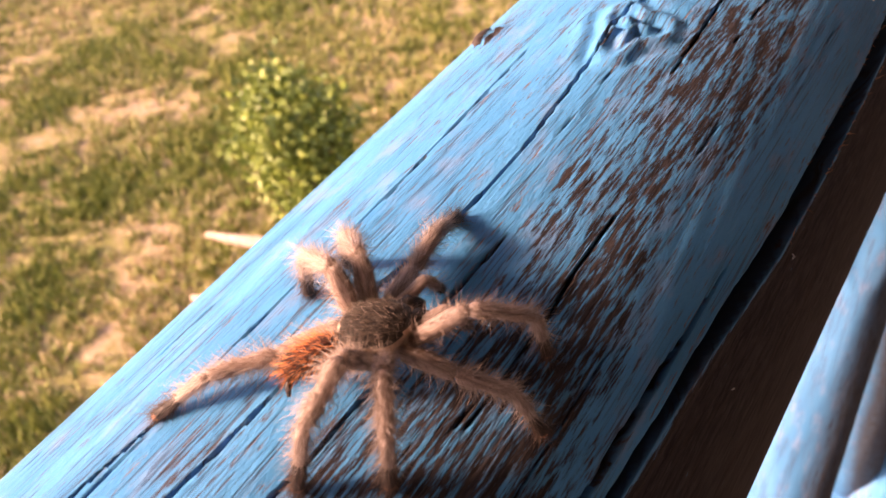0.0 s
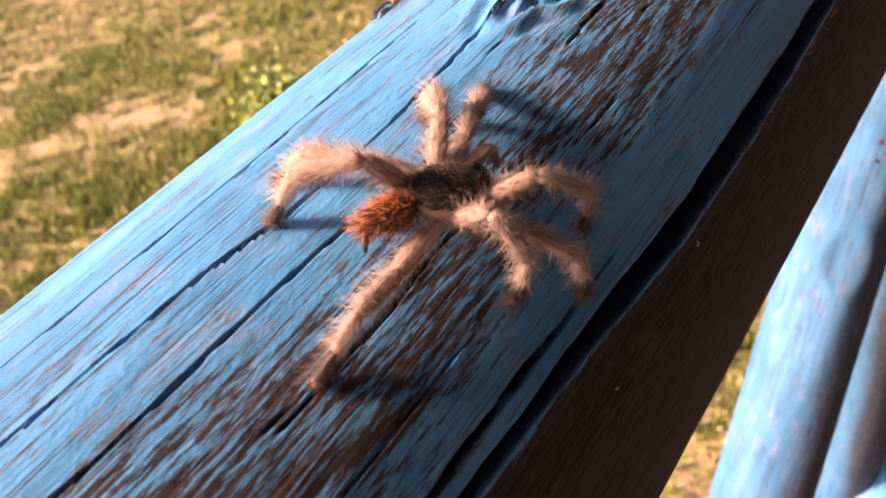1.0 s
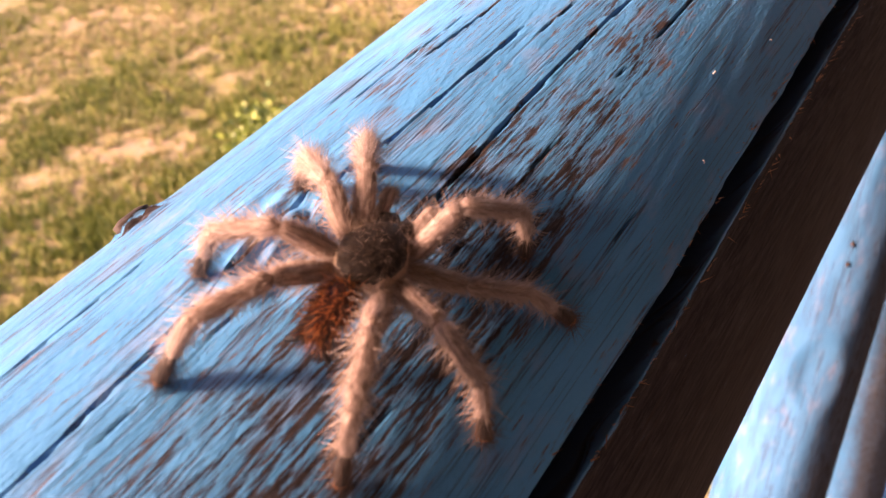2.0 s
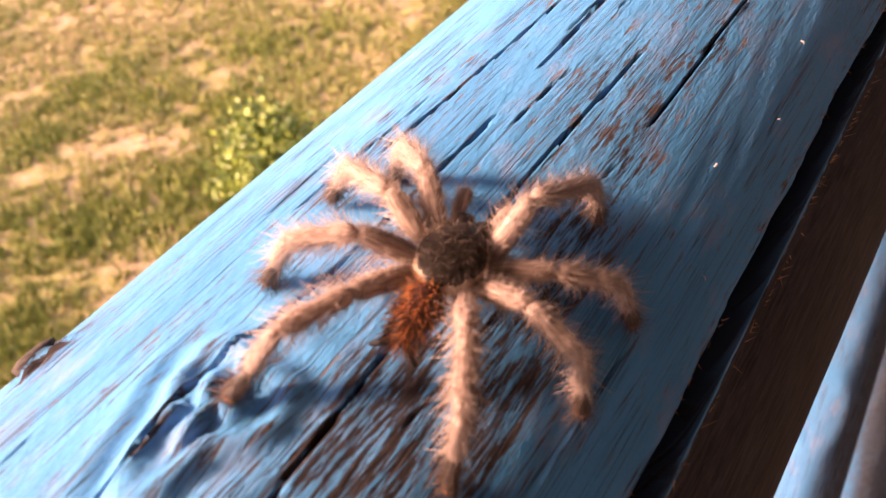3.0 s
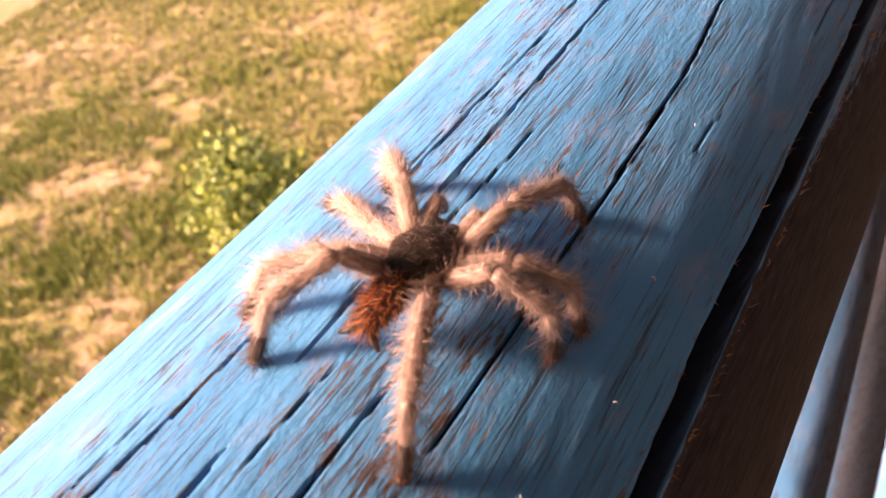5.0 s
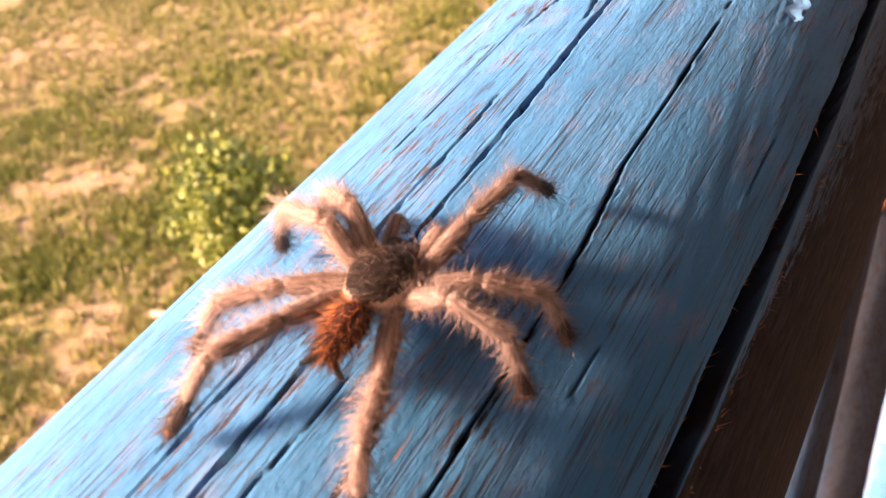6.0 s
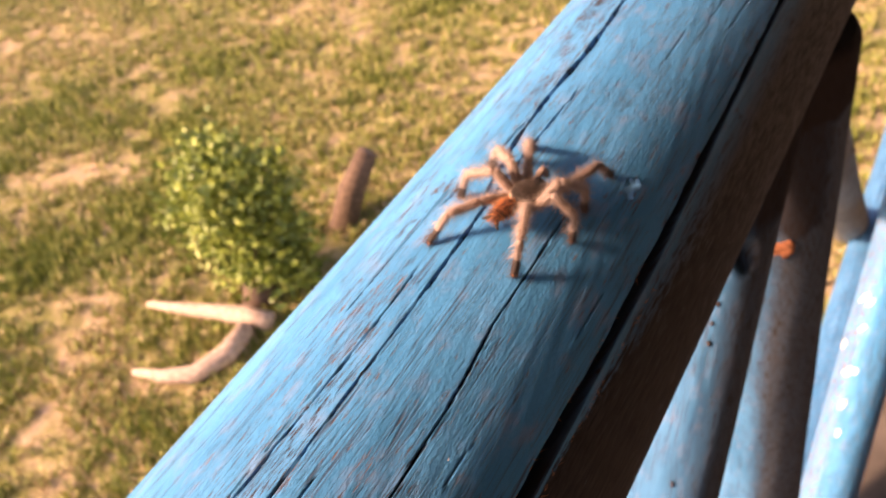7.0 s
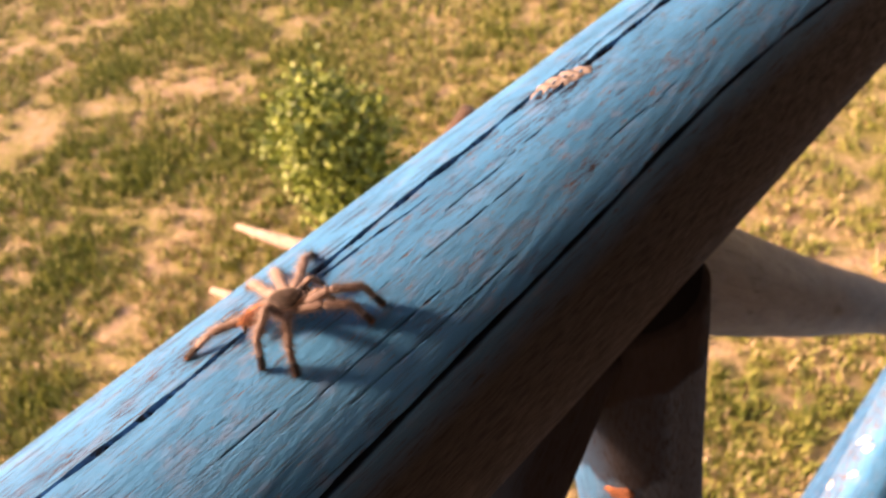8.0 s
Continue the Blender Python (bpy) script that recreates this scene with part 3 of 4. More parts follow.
def ground_material():
    m, nt, b = material("dry_meadow_soil")
    p = coords(nt)
    big, mid, small = noise_at(nt, p, 0.9, 4), noise_at(nt, p, 3.6, 5, 0.68), noise_at(nt, p, 26, 5, 0.75)
    soil = mix(nt, ramp(nt, small, 0.35, 0.65), (0.36, 0.24, 0.16), (0.58, 0.435, 0.315))
    straw = mix(nt, ramp(nt, small, 0.3, 0.7), (0.31, 0.235, 0.115), (0.54, 0.42, 0.24))
    green = mix(nt, ramp(nt, small, 0.3, 0.7), (0.135, 0.14, 0.032), (0.33, 0.305, 0.085))
    g = calc(nt, "ADD", calc(nt, "MULTIPLY", big, 0.25), calc(nt, "MULTIPLY", mid, 0.45))
    g = calc(nt, "ADD", g, calc(nt, "MULTIPLY", noise_at(nt, p, 10.0, 4, 0.7), 0.30))
    g = calc(nt, "ADD", g, calc(nt, "MULTIPLY", attribute(nt, "lush"), 0.026))
    c = mix(nt, ramp(nt, g, 0.35, 0.50), soil, straw)
    c = mix(nt, ramp(nt, g, 0.44, 0.59), c, green)
    nt.links.new(c, b.inputs["Base Color"])
    b.inputs["Roughness"].default_value = 0.95
    bump(nt, b, small, 0.9, 0.04)
    return m


def meadow():
    xs = np.concatenate([[-900, -300, -100, -40, -20], np.arange(-14, 3, 0.12), [5, 10, 40, 100, 300, 900]])
    ys = np.concatenate([[-900, -300, -100, -40, -10, -4], np.arange(-2, 13, 0.12), [16, 25, 60, 150, 400, 900]])
    X, Y = np.meshgrid(xs, ys, indexing="ij")
    n, k = X.shape
    i, j = np.meshgrid(np.arange(n - 1), np.arange(k - 1), indexing="ij")
    faces = np.stack([i * k + j, (i + 1) * k + j, (i + 1) * k + j + 1, i * k + j + 1], -1).reshape(-1, 4).tolist()
    me = mesh_of("ground", np.stack([X, Y, 0 * X], -1).reshape(-1, 3), faces, [ground_material()], smooth=False, values={"lush": growth(X, Y).ravel()})
    tagged(new("ground", me), "dry grassy ground with bare tan soil patches", "ground", kind="structure")


def grass():
    """Low tufts, thicker in patches, over the part of the meadow in view."""
    m, nt, b = material("grass_blades")
    g = nt.nodes.new("ShaderNodeNewGeometry")
    rnd = calc(nt, "ADD", g.outputs["Random Per Island"], calc(nt, "MULTIPLY", attribute(nt, "dry"), 0.28))
    c = mix(nt, ramp(nt, rnd, 0.0, 0.6), (0.105, 0.155, 0.028), (0.33, 0.36, 0.085))
    c = mix(nt, ramp(nt, rnd, 0.6, 0.95), c, (0.60, 0.46, 0.29))
    nt.links.new(c, b.inputs["Base Color"])
    b.inputs["Roughness"].default_value = 0.7
    r = np.random.RandomState(11)
    x, y = r.uniform(-12, 1.5, 70000), r.uniform(-0.5, 10, 70000)
    lush = growth(x, y)
    q = np.array([noise.noise(Vector((u * 1.7, w * 1.7, 3.3))) + 1.3 * noise.noise(Vector((u * 5.6, w * 5.6, 8.0))) for u, w in zip(x, y)]) + 0.20 * lush - 0.22 * np.clip((x + 2.5) / 1.2, 0, 1)
    keep = q > r.uniform(-0.6, 0.65, len(q))
    x, y, lush = x[keep][:36000], y[keep][:36000], lush[keep][:36000]
    k = 9
    n = len(x) * k
    spread = 0.026
    bx, by = np.repeat(x, k) + r.normal(0, spread, n), np.repeat(y, k) + r.normal(0, spread, n)
    h = r.uniform(0.03, 0.10, n) * (1 + 0.5 * np.clip(np.repeat(lush, k), 0, 1))
    w, a = r.uniform(0.004, 0.009, n), r.uniform(0, 6.28, n)
    lx, ly, cx, cy = r.normal(0, 0.035, n), r.normal(0, 0.035, n), w * np.cos(a), w * np.sin(a)
    z = 0 * h
    v = np.stack([np.stack(p, -1) for p in ((bx - cx, by - cy, z), (bx + cx, by + cy, z), (bx + lx * 0.4 + cx * 0.7, by + ly * 0.4 + cy * 0.7, h * 0.6),
                                            (bx + lx * 0.4 - cx * 0.7, by + ly * 0.4 - cy * 0.7, h * 0.6), (bx + lx, by + ly, h))], 1).reshape(-1, 3)
    base = np.arange(n) * 5
    f = np.stack([base, base + 1, base + 2, base + 3], -1).tolist() + np.stack([base + 3, base + 2, base + 4], -1).tolist()
    ob = new("grass", mesh_of("grass", v, f, [m], smooth=False, values={"dry": np.repeat(-np.repeat(lush, k), 5)}))
    tagged(ob, "patchy yellow-green grass tufts on the dry ground", "grass", kind="stuff")


def tube(points, radii, sides=10, twist=0.0):
    """Verts and faces of a bent tube."""
    v, f = [], []
    pts = [Vector(p) for p in points]
    for i, p in enumerate(pts):
        d = (pts[min(i + 1, len(pts) - 1)] - pts[max(i - 1, 0)]).normalized()
        a = d.cross(Vector((0.31, 0.2, 0.93))).normalized()
        b = d.cross(a)
        for k in range(sides):
            t = 2 * math.pi * k / sides + twist
            v.append(p + (a * math.cos(t) + b * math.sin(t)) * radii[i])
    for i in range(len(pts) - 1):
        for k in range(sides):
            f.append((i * sides + k, i * sides + (k + 1) % sides, (i + 1) * sides + (k + 1) % sides, (i + 1) * sides + k))
    f += [tuple(range(sides - 1, -1, -1)), tuple(range((len(pts) - 1) * sides, len(pts) * sides))]
    return v, f


BARK = plain("grey_brown_bark", (0.13, 0.085, 0.06), 0.9, 0.5, 40, 0.004)
DEAD_WOOD = plain("bleached_dead_wood", (0.44, 0.325, 0.26), 0.85, 0.3, 30, 0.003)


def shrub():
    base = Vector((-4.02, 2.93, 0))
    ob = tagged(new("shrub"), "small leafy green shrub growing from an old stump", "shrub")
    ob.location = base
    r = random.Random(4)
    v, f = tube([(0, 0, -0.03), (0.02, 0.01, 0.12), (0.0, 0.03, 0.26)], [0.15, 0.125, 0.10], 14)
    part("stump", mesh_of("stump", v, f, [BARK]), ob, "grey-brown old stump")
    m, nt, b = material("shrub_leaves")
    g = nt.nodes.new("ShaderNodeNewGeometry")
    nt.links.new(mix(nt, g.outputs["Random Per Island"], (0.085, 0.145, 0.022), (0.30, 0.38, 0.07)), b.inputs["Base Color"])
    b.inputs["Roughness"].default_value = 0.5
    lv, lf = [], []
    for k in range(40):
        a, out = r.uniform(0, 6.28), r.uniform(0.05, 0.40)
        tip = Vector((out * math.cos(a) - 0.06, out * math.sin(a) + 0.12, r.uniform(0.36, 1.28)))
        if k > 35:
            tip = Vector((r.uniform(0.1, 0.3), r.uniform(0.15, 0.5), r.uniform(0.2, 0.4)))
        mid = tip * 0.5 + Vector((0, 0, 0.1))
        sv, sf = tube([(0, 0.02, 0.2), mid, tip], [0.02, 0.013, 0.005], 7)
        part("branch", mesh_of("branch", sv, sf, [BARK]), ob)
        for _ in range(170):
            c = tip + Vector((r.gauss(0, 0.09), r.gauss(0, 0.09), r.gauss(-0.04, 0.09)))
            d = Vector((r.gauss(0, 1), r.gauss(0, 1), r.gauss(0.2, 0.6))).normalized()
            s = d.cross(Vector((r.gauss(0, 1), r.gauss(0, 1), r.gauss(0, 1)))).normalized()
            n = d.cross(s)
            L, W = r.uniform(0.045, 0.085), r.uniform(0.016, 0.028)
            i = len(lv)
            lv += [c, c + d * L * 0.45 + s * W + n * 0.006, c + d * L, c + d * L * 0.45 - s * W + n * 0.006, c + d * L * 0.5]
            lf += [(i, i + 1, i + 4), (i + 1, i + 2, i + 4), (i + 2, i + 3, i + 4), (i + 3, i, i + 4)]
    part("crown", mesh_of("crown", lv, lf, [m], smooth=False), ob, "yellow-green leaves")


def fallen_branches():
    v, f = tube([(-3.72, 2.72, 0.10), (-3.95, 2.70, 0.09), (-4.2, 2.66, 0.07), (-4.5, 2.6, 0.05), (-4.83, 2.53, 0.05)], [0.07, 0.075, 0.065, 0.05, 0.025], 10)
    thing("fallen_branch", mesh_of("fallen_branch", v, f, [DEAD_WOOD]), "bleached dead branch lying in the grass", "branch", "dead branches")
    v, f = tube([(-3.85, 2.60, 0.09), (-3.82, 2.35, 0.09), (-3.95, 2.12, 0.06), (-4.2, 2.02, 0.05), (-4.42, 1.98, 0.04)], [0.07, 0.08, 0.07, 0.05, 0.025], 10)
    thing("fallen_branch", mesh_of("fallen_branch", v, f, [DEAD_WOOD]), "curved bleached dead branch on bare soil", "branch", "dead branches")
    v, f = tube([(-3.95, 3.88, -0.05), (-3.86, 4.03, 0.28), (-3.74, 4.2, 0.56)], [0.12, 0.11, 0.085], 14)
    thing("stake", mesh_of("stake", v, f, [BARK]), "thick weathered log stake leaning in the grass", "stake")


# ---- an unseen porch, added behind the camera to close the place and hold back sky light ----
def porch():
    wall = plain("limewashed_wall", (0.13, 0.12, 0.11), 0.9, 0.12, 3, 0.002)
    boards = plain("porch_boards", (0.10, 0.085, 0.075), 0.8, 0.4, 6, 0.002)

    def slab(name, lo, hi, mat, label, category):
        x0, y0, z0 = lo
        x1, y1, z1 = hi
        v = [(x0, y0, z0), (x1, y0, z0), (x1, y1, z0), (x0, y1, z0), (x0, y0, z1), (x1, y0, z1), (x1, y1, z1), (x0, y1, z1)]
        f = [(3, 2, 1, 0), (4, 5, 6, 7), (0, 1, 5, 4), (1, 2, 6, 5), (2, 3, 7, 6), (3, 0, 4, 7)]
        ob = new(name, mesh_of(name, v, f, [mat], smooth=False))
        tagged(ob, label, category, kind="structure")

    slab("wall_house", (2.2, -4, RAIL_Z - 1.1), (2.4, 6, RAIL_Z + 1.6), wall, "unseen plain limewashed house wall", "wall")
    slab("floor", (0.12, -4, RAIL_Z - 1.15), (2.2, 6, RAIL_Z - 1.0), boards, "unseen dark timber porch floor", "floor")
    # reaches out past the rail to keep open sky off it
    slab("ceiling", (-1.1, -4, RAIL_Z + 1.6), (2.4, 6, RAIL_Z + 1.7), boards, "unseen dark porch ceiling that blocks sky light", "ceiling")


# ---- the spider ----
LONG = (0.0112, 0.0114, 0.0124)      # femur, shin, foot of the first and last legs
SHORT = (0.0097, 0.0098, 0.0110)     # of the middle legs
FRONT = (0.0093, 0.0093, 0.0104)


def leg_size(name):
    return FRONT if name in ("L1", "L2") else LONG if name[1] in "14" else SHORT


def hairs(rs, v, f, idx, mat, count, place, length, width, lie):
    """Thin tapering bristles: place() gives root, outward way and the way the hair lies."""
    for _ in range(count):
        p, n, d = place()
        h = (n * rs.uniform(0.35, 1.0) + d * lie + Vector((rs.normal(0, 0.38), rs.normal(0, 0.38), rs.normal(0, 0.38)))).normalized()
        L, w = rs.uniform(*length), width * rs.uniform(0.7, 1.3)
        a = h.orthogonal().normalized()
        b = h.cross(a)
        k = len(v)
        for t in (0, 2.1, 4.2):
            v.append(p - n * 0.0002 + (a * math.cos(t) + b * math.sin(t)) * w)
        v.append(p + h * L + d * L * 0.15)
        f.extend([(k, k + 1, k + 3), (k + 1, k + 2, k + 3), (k + 2, k, k + 3)])
        idx.extend([mat] * 3)


def limb_segment(name, length, profile, seed, skins, bands, count, long_count, hair_bands):
    """A limb piece along +y from the origin. profile: (share of length, radius). bands: material per share of length."""
    rs = np.random.RandomState(seed)
    n, k = 22, 14
    p = np.array(profile)
    v, f, idx = [], [], []
    for i in range(n):
        s = i / (n - 1)
        r = float(np.interp(s, p[:, 0], p[:, 1]))
        for j in range(k):
            a = 2 * math.pi * j / k
            q = 1 + 0.05 * math.sin(3 * a + seed + s * 9)
            v.append(Vector((r * q * math.cos(a), s * length, r * q * math.sin(a) * 0.95)))
    which = lambda s, bs: next(m for upto, m in bs if s <= upto)
    for i in range(n - 1):
        for j in range(k):
            f.append((i * k + j, (i + 1) * k + j, (i + 1) * k + (j + 1) % k, i * k + (j + 1) % k))
            idx.append(which((i + 0.5) / (n - 1), bands))
    f += [tuple(range(k)), tuple(range(n * k - 1, (n - 1) * k - 1, -1))]
    idx += [bands[0][1], bands[-1][1]]

    def place(lo=0.0, hi=1.0):
        s, a = rs.uniform(lo, hi), rs.uniform(0, 6.283)
        r = float(np.interp(s, p[:, 0], p[:, 1]))
        return Vector((r * math.cos(a), s * length, r * math.sin(a) * 0.95)), Vector((math.cos(a), 0, math.sin(a))), Vector((0, 1, 0))

    lo = 0.0
    for upto, m in hair_bands:
        share = upto - lo
        hairs(rs, v, f, idx, m, int(1.1 * count * share), lambda: place(lo, upto), (0.0006, 0.0017), 0.000030, 1.5)
        hairs(rs, v, f, idx, m, int(1.5 * long_count * share), lambda: place(lo, upto), (0.0012, 0.0044), 0.000040, 0.5)
        lo = upto
    return mesh_of(name, v, f, skins, idx)


def spider():
    ob = tagged(new("spider"), "hairy tan tarantula with dark carapace and rust-red abdomen, walking", "spider")
    skins = [LEG_SKIN, FOOT_SKIN, CLAW, LEG_HAIR, FOOT_HAIR]
    sets = {}
    for size in (LONG, SHORT, FRONT):
        lf, lt, lm = size
        sets[size] = (
            limb_segment("leg", lf, [(0, 0.0007), (0.06, 0.00145), (0.4, 0.0017), (0.85, 0.00148), (0.97, 0.0011), (1, 0.0006)], 1, skins, [(1, 0)], 750, 220, [(1, 3)]),
            limb_segment("shin", lt, [(0, 0.0006), (0.04, 0.0012), (0.12, 0.00142), (0.3, 0.00138), (0.36, 0.0012), (0.7, 0.00132), (0.95, 0.0010), (1, 0.0005)], 2, skins, [(1, 0)], 900, 400, [(1, 3)]),
            limb_segment("foot", lm, [(0, 0.0005), (0.04, 0.00098), (0.12, 0.00108), (0.5, 0.00095), (0.6, 0.0009), (0.68, 0.00105), (0.9, 0.0010), (0.97, 0.0008), (1, 0.0003)], 3, skins,
                         [(0.50, 0), (0.92, 1), (1, 2)], 850, 300, [(0.46, 3), (1, 4)]))
    legs = {}
    for name in ("L4", "L3", "L2", "L1", "R1", "R2", "R3", "R4"):
        femur, shin, foot = sets[leg_size(name)]
        leg = part("leg", femur, ob, "tan hairy leg with a dark foot")
        legs[name] = (leg, part("shin", shin, leg), part("foot", foot, leg))
    rs = np.random.RandomState(9)

    def blob(name, centre, size, mats, hair_sets, shape=None, rim=False):
        v, f, idx = [], [], []
        n, k = 22, 32
        for i in range(n + 1):
            t = math.pi * i / n
            for j in range(k):
                a = 2 * math.pi * j / k
                d = Vector((math.sin(t) * math.cos(a), -math.cos(t), math.sin(t) * math.sin(a)))
                s = shape(d) if shape else 1.0
                v.append(Vector((centre[0] + size[0] * d.x * s, centre[1] + size[1] * d.y * s, centre[2] + size[2] * d.z * s)))
        for i in range(n):
            for j in range(k):
                f.append((i * k + j, (i + 1) * k + j, (i + 1) * k + (j + 1) % k, i * k + (j + 1) % k))
                z = math.sin(math.pi * (i + 0.5) / n) * math.sin(2 * math.pi * (j + 0.5) / k)
                idx.append(1 if rim and z < 0.42 else 0)
        base = len(v)

        def place(top=2.0, low=-0.5):
            while True:
                d = Vector(rs.normal(0, 1, 3)).normalized()
                if low < d.z < top:
                    break
            s = shape(d) if shape else 1.0
            p = Vector((centre[0] + size[0] * d.x * s, centre[1] + size[1] * d.y * s, centre[2] + size[2] * d.z * s))
            nrm = Vector((d.x / size[0], d.y / size[1], d.z / size[2])).normalized()
            return p, nrm, Vector((0, -1, 0))

        for m, count, length, width, lie, top, low in hair_sets:
            hairs(rs, v, f, idx, m, count, lambda: place(top, low), length, width, lie)
        return part(name, mesh_of(name, v, f, mats, idx), ob)

    # carapace: egg-shaped, a dimple in the middle, cream rim
    def shell(d):
        return 1.0 - 0.10 * math.exp(-((d.x / 0.2) ** 2 + ((d.y + 0.15) / 0.18) ** 2)) * (d.z > 0) - 0.10 * max(d.y, 0) * abs(d.x) + 0.03 * math.cos(8 * math.atan2(d.x, d.y)) * (1 - abs(d.z))
    c = blob("carapace", (0, 0, 0.0008), (0.0052, 0.0067, 0.0029), [CARAPACE, RIM, DARK_HAIR, LEG_HAIR], [(2, 1500, (0.0008, 0.0024), 0.00004, 0.9, 2.0, 0.5), (3, 900, (0.0014, 0.0040), 0.000036, 0.3, 0.15, -0.5), (3, 150, (0.0012, 0.003), 0.00003, 0.6, 2.0, 0.3)], shell, True)
    tagged(c, "dark brown carapace with a cream rim")
    a = blob("abdomen", (0, -0.0106, 0.0008), (0.0027, 0.0054, 0.0026), [ABDOMEN, SPINNERET, RUST_HAIR, DARK_HAIR],
             [(2, 620, (0.0011, 0.0030), 0.00007, 0.8, 2.0, -0.5), (3, 700, (0.001, 0.0028), 0.00005, 0.8, 0.8, -0.5)], lambda d: 1 + 0.06 * math.sin(d.y * 5))
    tagged(a, "rust-red bristly abdomen")
    for side in (-1, 1):
        v, f = tube([(0.0010 * side, -0.0154, 0.0002), (0.0021 * side, -0.0164, -0.0004), (0.0034 * side, -0.0170, -0.0012)], [0.0008, 0.0006, 0.0003], 9)
        part("spinneret", mesh_of("spinneret", v, f, [SPINNERET]), ob, "black spinneret")
        v, f = tube([(0.0014 * side, 0.0044, 0.0002), (0.0016 * side, 0.0068, 0.0006), (0.0016 * side, 0.0086, -0.0010), (0.0015 * side, 0.0092, -0.0036)], [0.0014, 0.0017, 0.0014, 0.0007], 12)
        part("chelicera", mesh_of("chelicera", v, f, [CARAPACE]), ob, "brown chelicera")
        palp = limb_segment("pedipalp", 0.0078, [(0, 0.0006), (0.15, 0.0011), (0.8, 0.0011), (0.95, 0.0009), (1, 0.0004)], 31 + side, skins, [(1, 0)], 260, 40, [(1, 3)])
        p1 = part("pedipalp", palp, ob, "short tan pedipalp")
        m1 = limb_pose(Vector((0.0024 * side, 0.0044, -0.0004)), Vector((0.0036 * side, 0.0112, 0.0024)))
        tip = limb_segment("palp_tip", 0.0080, [(0, 0.0004), (0.06, 0.0009), (0.3, 0.0011), (0.8, 0.0010), (1, 0.0004)], 41 + side, skins, [(0.62, 0), (1, 1)], 260, 40, [(0.62, 3), (1, 4)])
        p2 = part("palp_tip", tip, p1)
        p1.matrix_local = m1
        p2.matrix_local = m1.inverted() @ limb_pose(Vector((0.0036 * side, 0.0111, 0.0023)), Vector((0.0046 * side, 0.0150, -0.0042)))
        for k in range(4):
            y = (0.0038, 0.0013, -0.0013, -0.0038)[k]
            v, f = tube([(0.0016 * side, y * 0.6, -0.0014), (0.0048 * side, y * 1.12, -0.0008)], [0.0011, 0.0012], 10)
            part("coxa", mesh_of("coxa", v, f, [LEG_SKIN]), ob)
    return ob, legs


def limb_pose(a, b):
    """Pose of a limb piece whose +y runs from a to b, its back turned up."""
    y = (b - a).normalized()
    x = y.cross(Vector((0, 0, 1)))
    x = x.normalized() if x.length > 1e-6 else Vector((1, 0, 0))
    z = x.cross(y)
    m = Matrix((x, y, z)).transposed().to_4x4()
    return Matrix.Translation(a) @ m


# the spider's way: seconds, metres along the rail, degrees round it, heading
BODY = [(0, -0.1439, 11.3, -25.6), (0.3, -0.1345, 15.8, -27.0), (0.5, -0.1289, 17.9, -26.3), (0.8, -0.1102, 23.0, -25.3), (1, -0.1010, 24.2, -21.3), (1.3, -0.0781, 23.2, -9.4), (1.5, -0.0670, 23.6, 0.2), (1.8, -0.0468, 21.5, 6.3), (2, -0.0381, 20.6, 7.0), (2.2, -0.0292, 21.2, 5.8), (3.3, 0.0069, 18.4, 7.1), (3.5, 0.0085, 18.2, 6.3), (3.8, 0.0164, 18.5, 2.9), (4, 0.0226, 17.8, 1.8), (4.3, 0.0389, 16.5, -0.3),
        (4.5, 0.0441, 16.1, -2.3), (4.7, 0.0589, 15.6, -0.5), (5, 0.0727, 13.1, 0.9), (5.2, 0.0815, 12.8, 0.9), (6.3, 0.1480, 7.3, 5.2), (6.5, 0.1693, 7.1, -1.1), (6.7, 0.1931, 8.7, -8.1), (6.9, 0.2188, 12.2, -16.7), (7, 0.2282, 13.3, -16.2), (7.1, 0.2437, 13.4, -12.4), (7.3, 0.2796, 8.5, -0.5), (7.5, 0.3373, -2.0, 0.2), (7.7, 0.3590, -1.6, -9.9), (7.9, 0.3754, 2.5, -15.5), (8, 0.3832, 0.4, -16.7)]
# each foot: seconds, metres along the rail, degrees round it
FOOT_L4 = [(0, -0.1728, -10.8), (0.3, -0.1568, -6.8), (0.5, -0.1475, -3.3), (0.8, -0.1380, -0.0), (1, -0.1191, 5.9), (1.3, -0.1123, 7.5), (1.5, -0.0879, 10.0), (1.8, -0.0838, 11.3), (2, -0.0687, 10.1), (2.2, -0.0540, 10.5), (3.3, -0.0302, 8.4), (3.5, -0.0287, 8.5), (3.8, -0.0080, 7.4), (4, -0.0085, 7.3), (4.3, 0.0023, 5.8),
           (4.5, 0.0226, 5.6), (4.7, 0.0244, 6.2), (5, 0.0481, 1.3), (5.2, 0.0515, 1.6), (6.3, 0.1106, -1.8), (6.5, 0.1369, -2.2), (6.7, 0.1762, -6.3), (6.9, 0.1833, -1.3), (7, 0.2004, -4.4), (7.1, 0.2192, -2.0), (7.3, 0.2489, -1.1), (7.5, 0.2986, -6.5), (7.7, 0.3271, -12.2), (7.9, 0.3509, -14.3), (8, 0.3475, -12.8)]
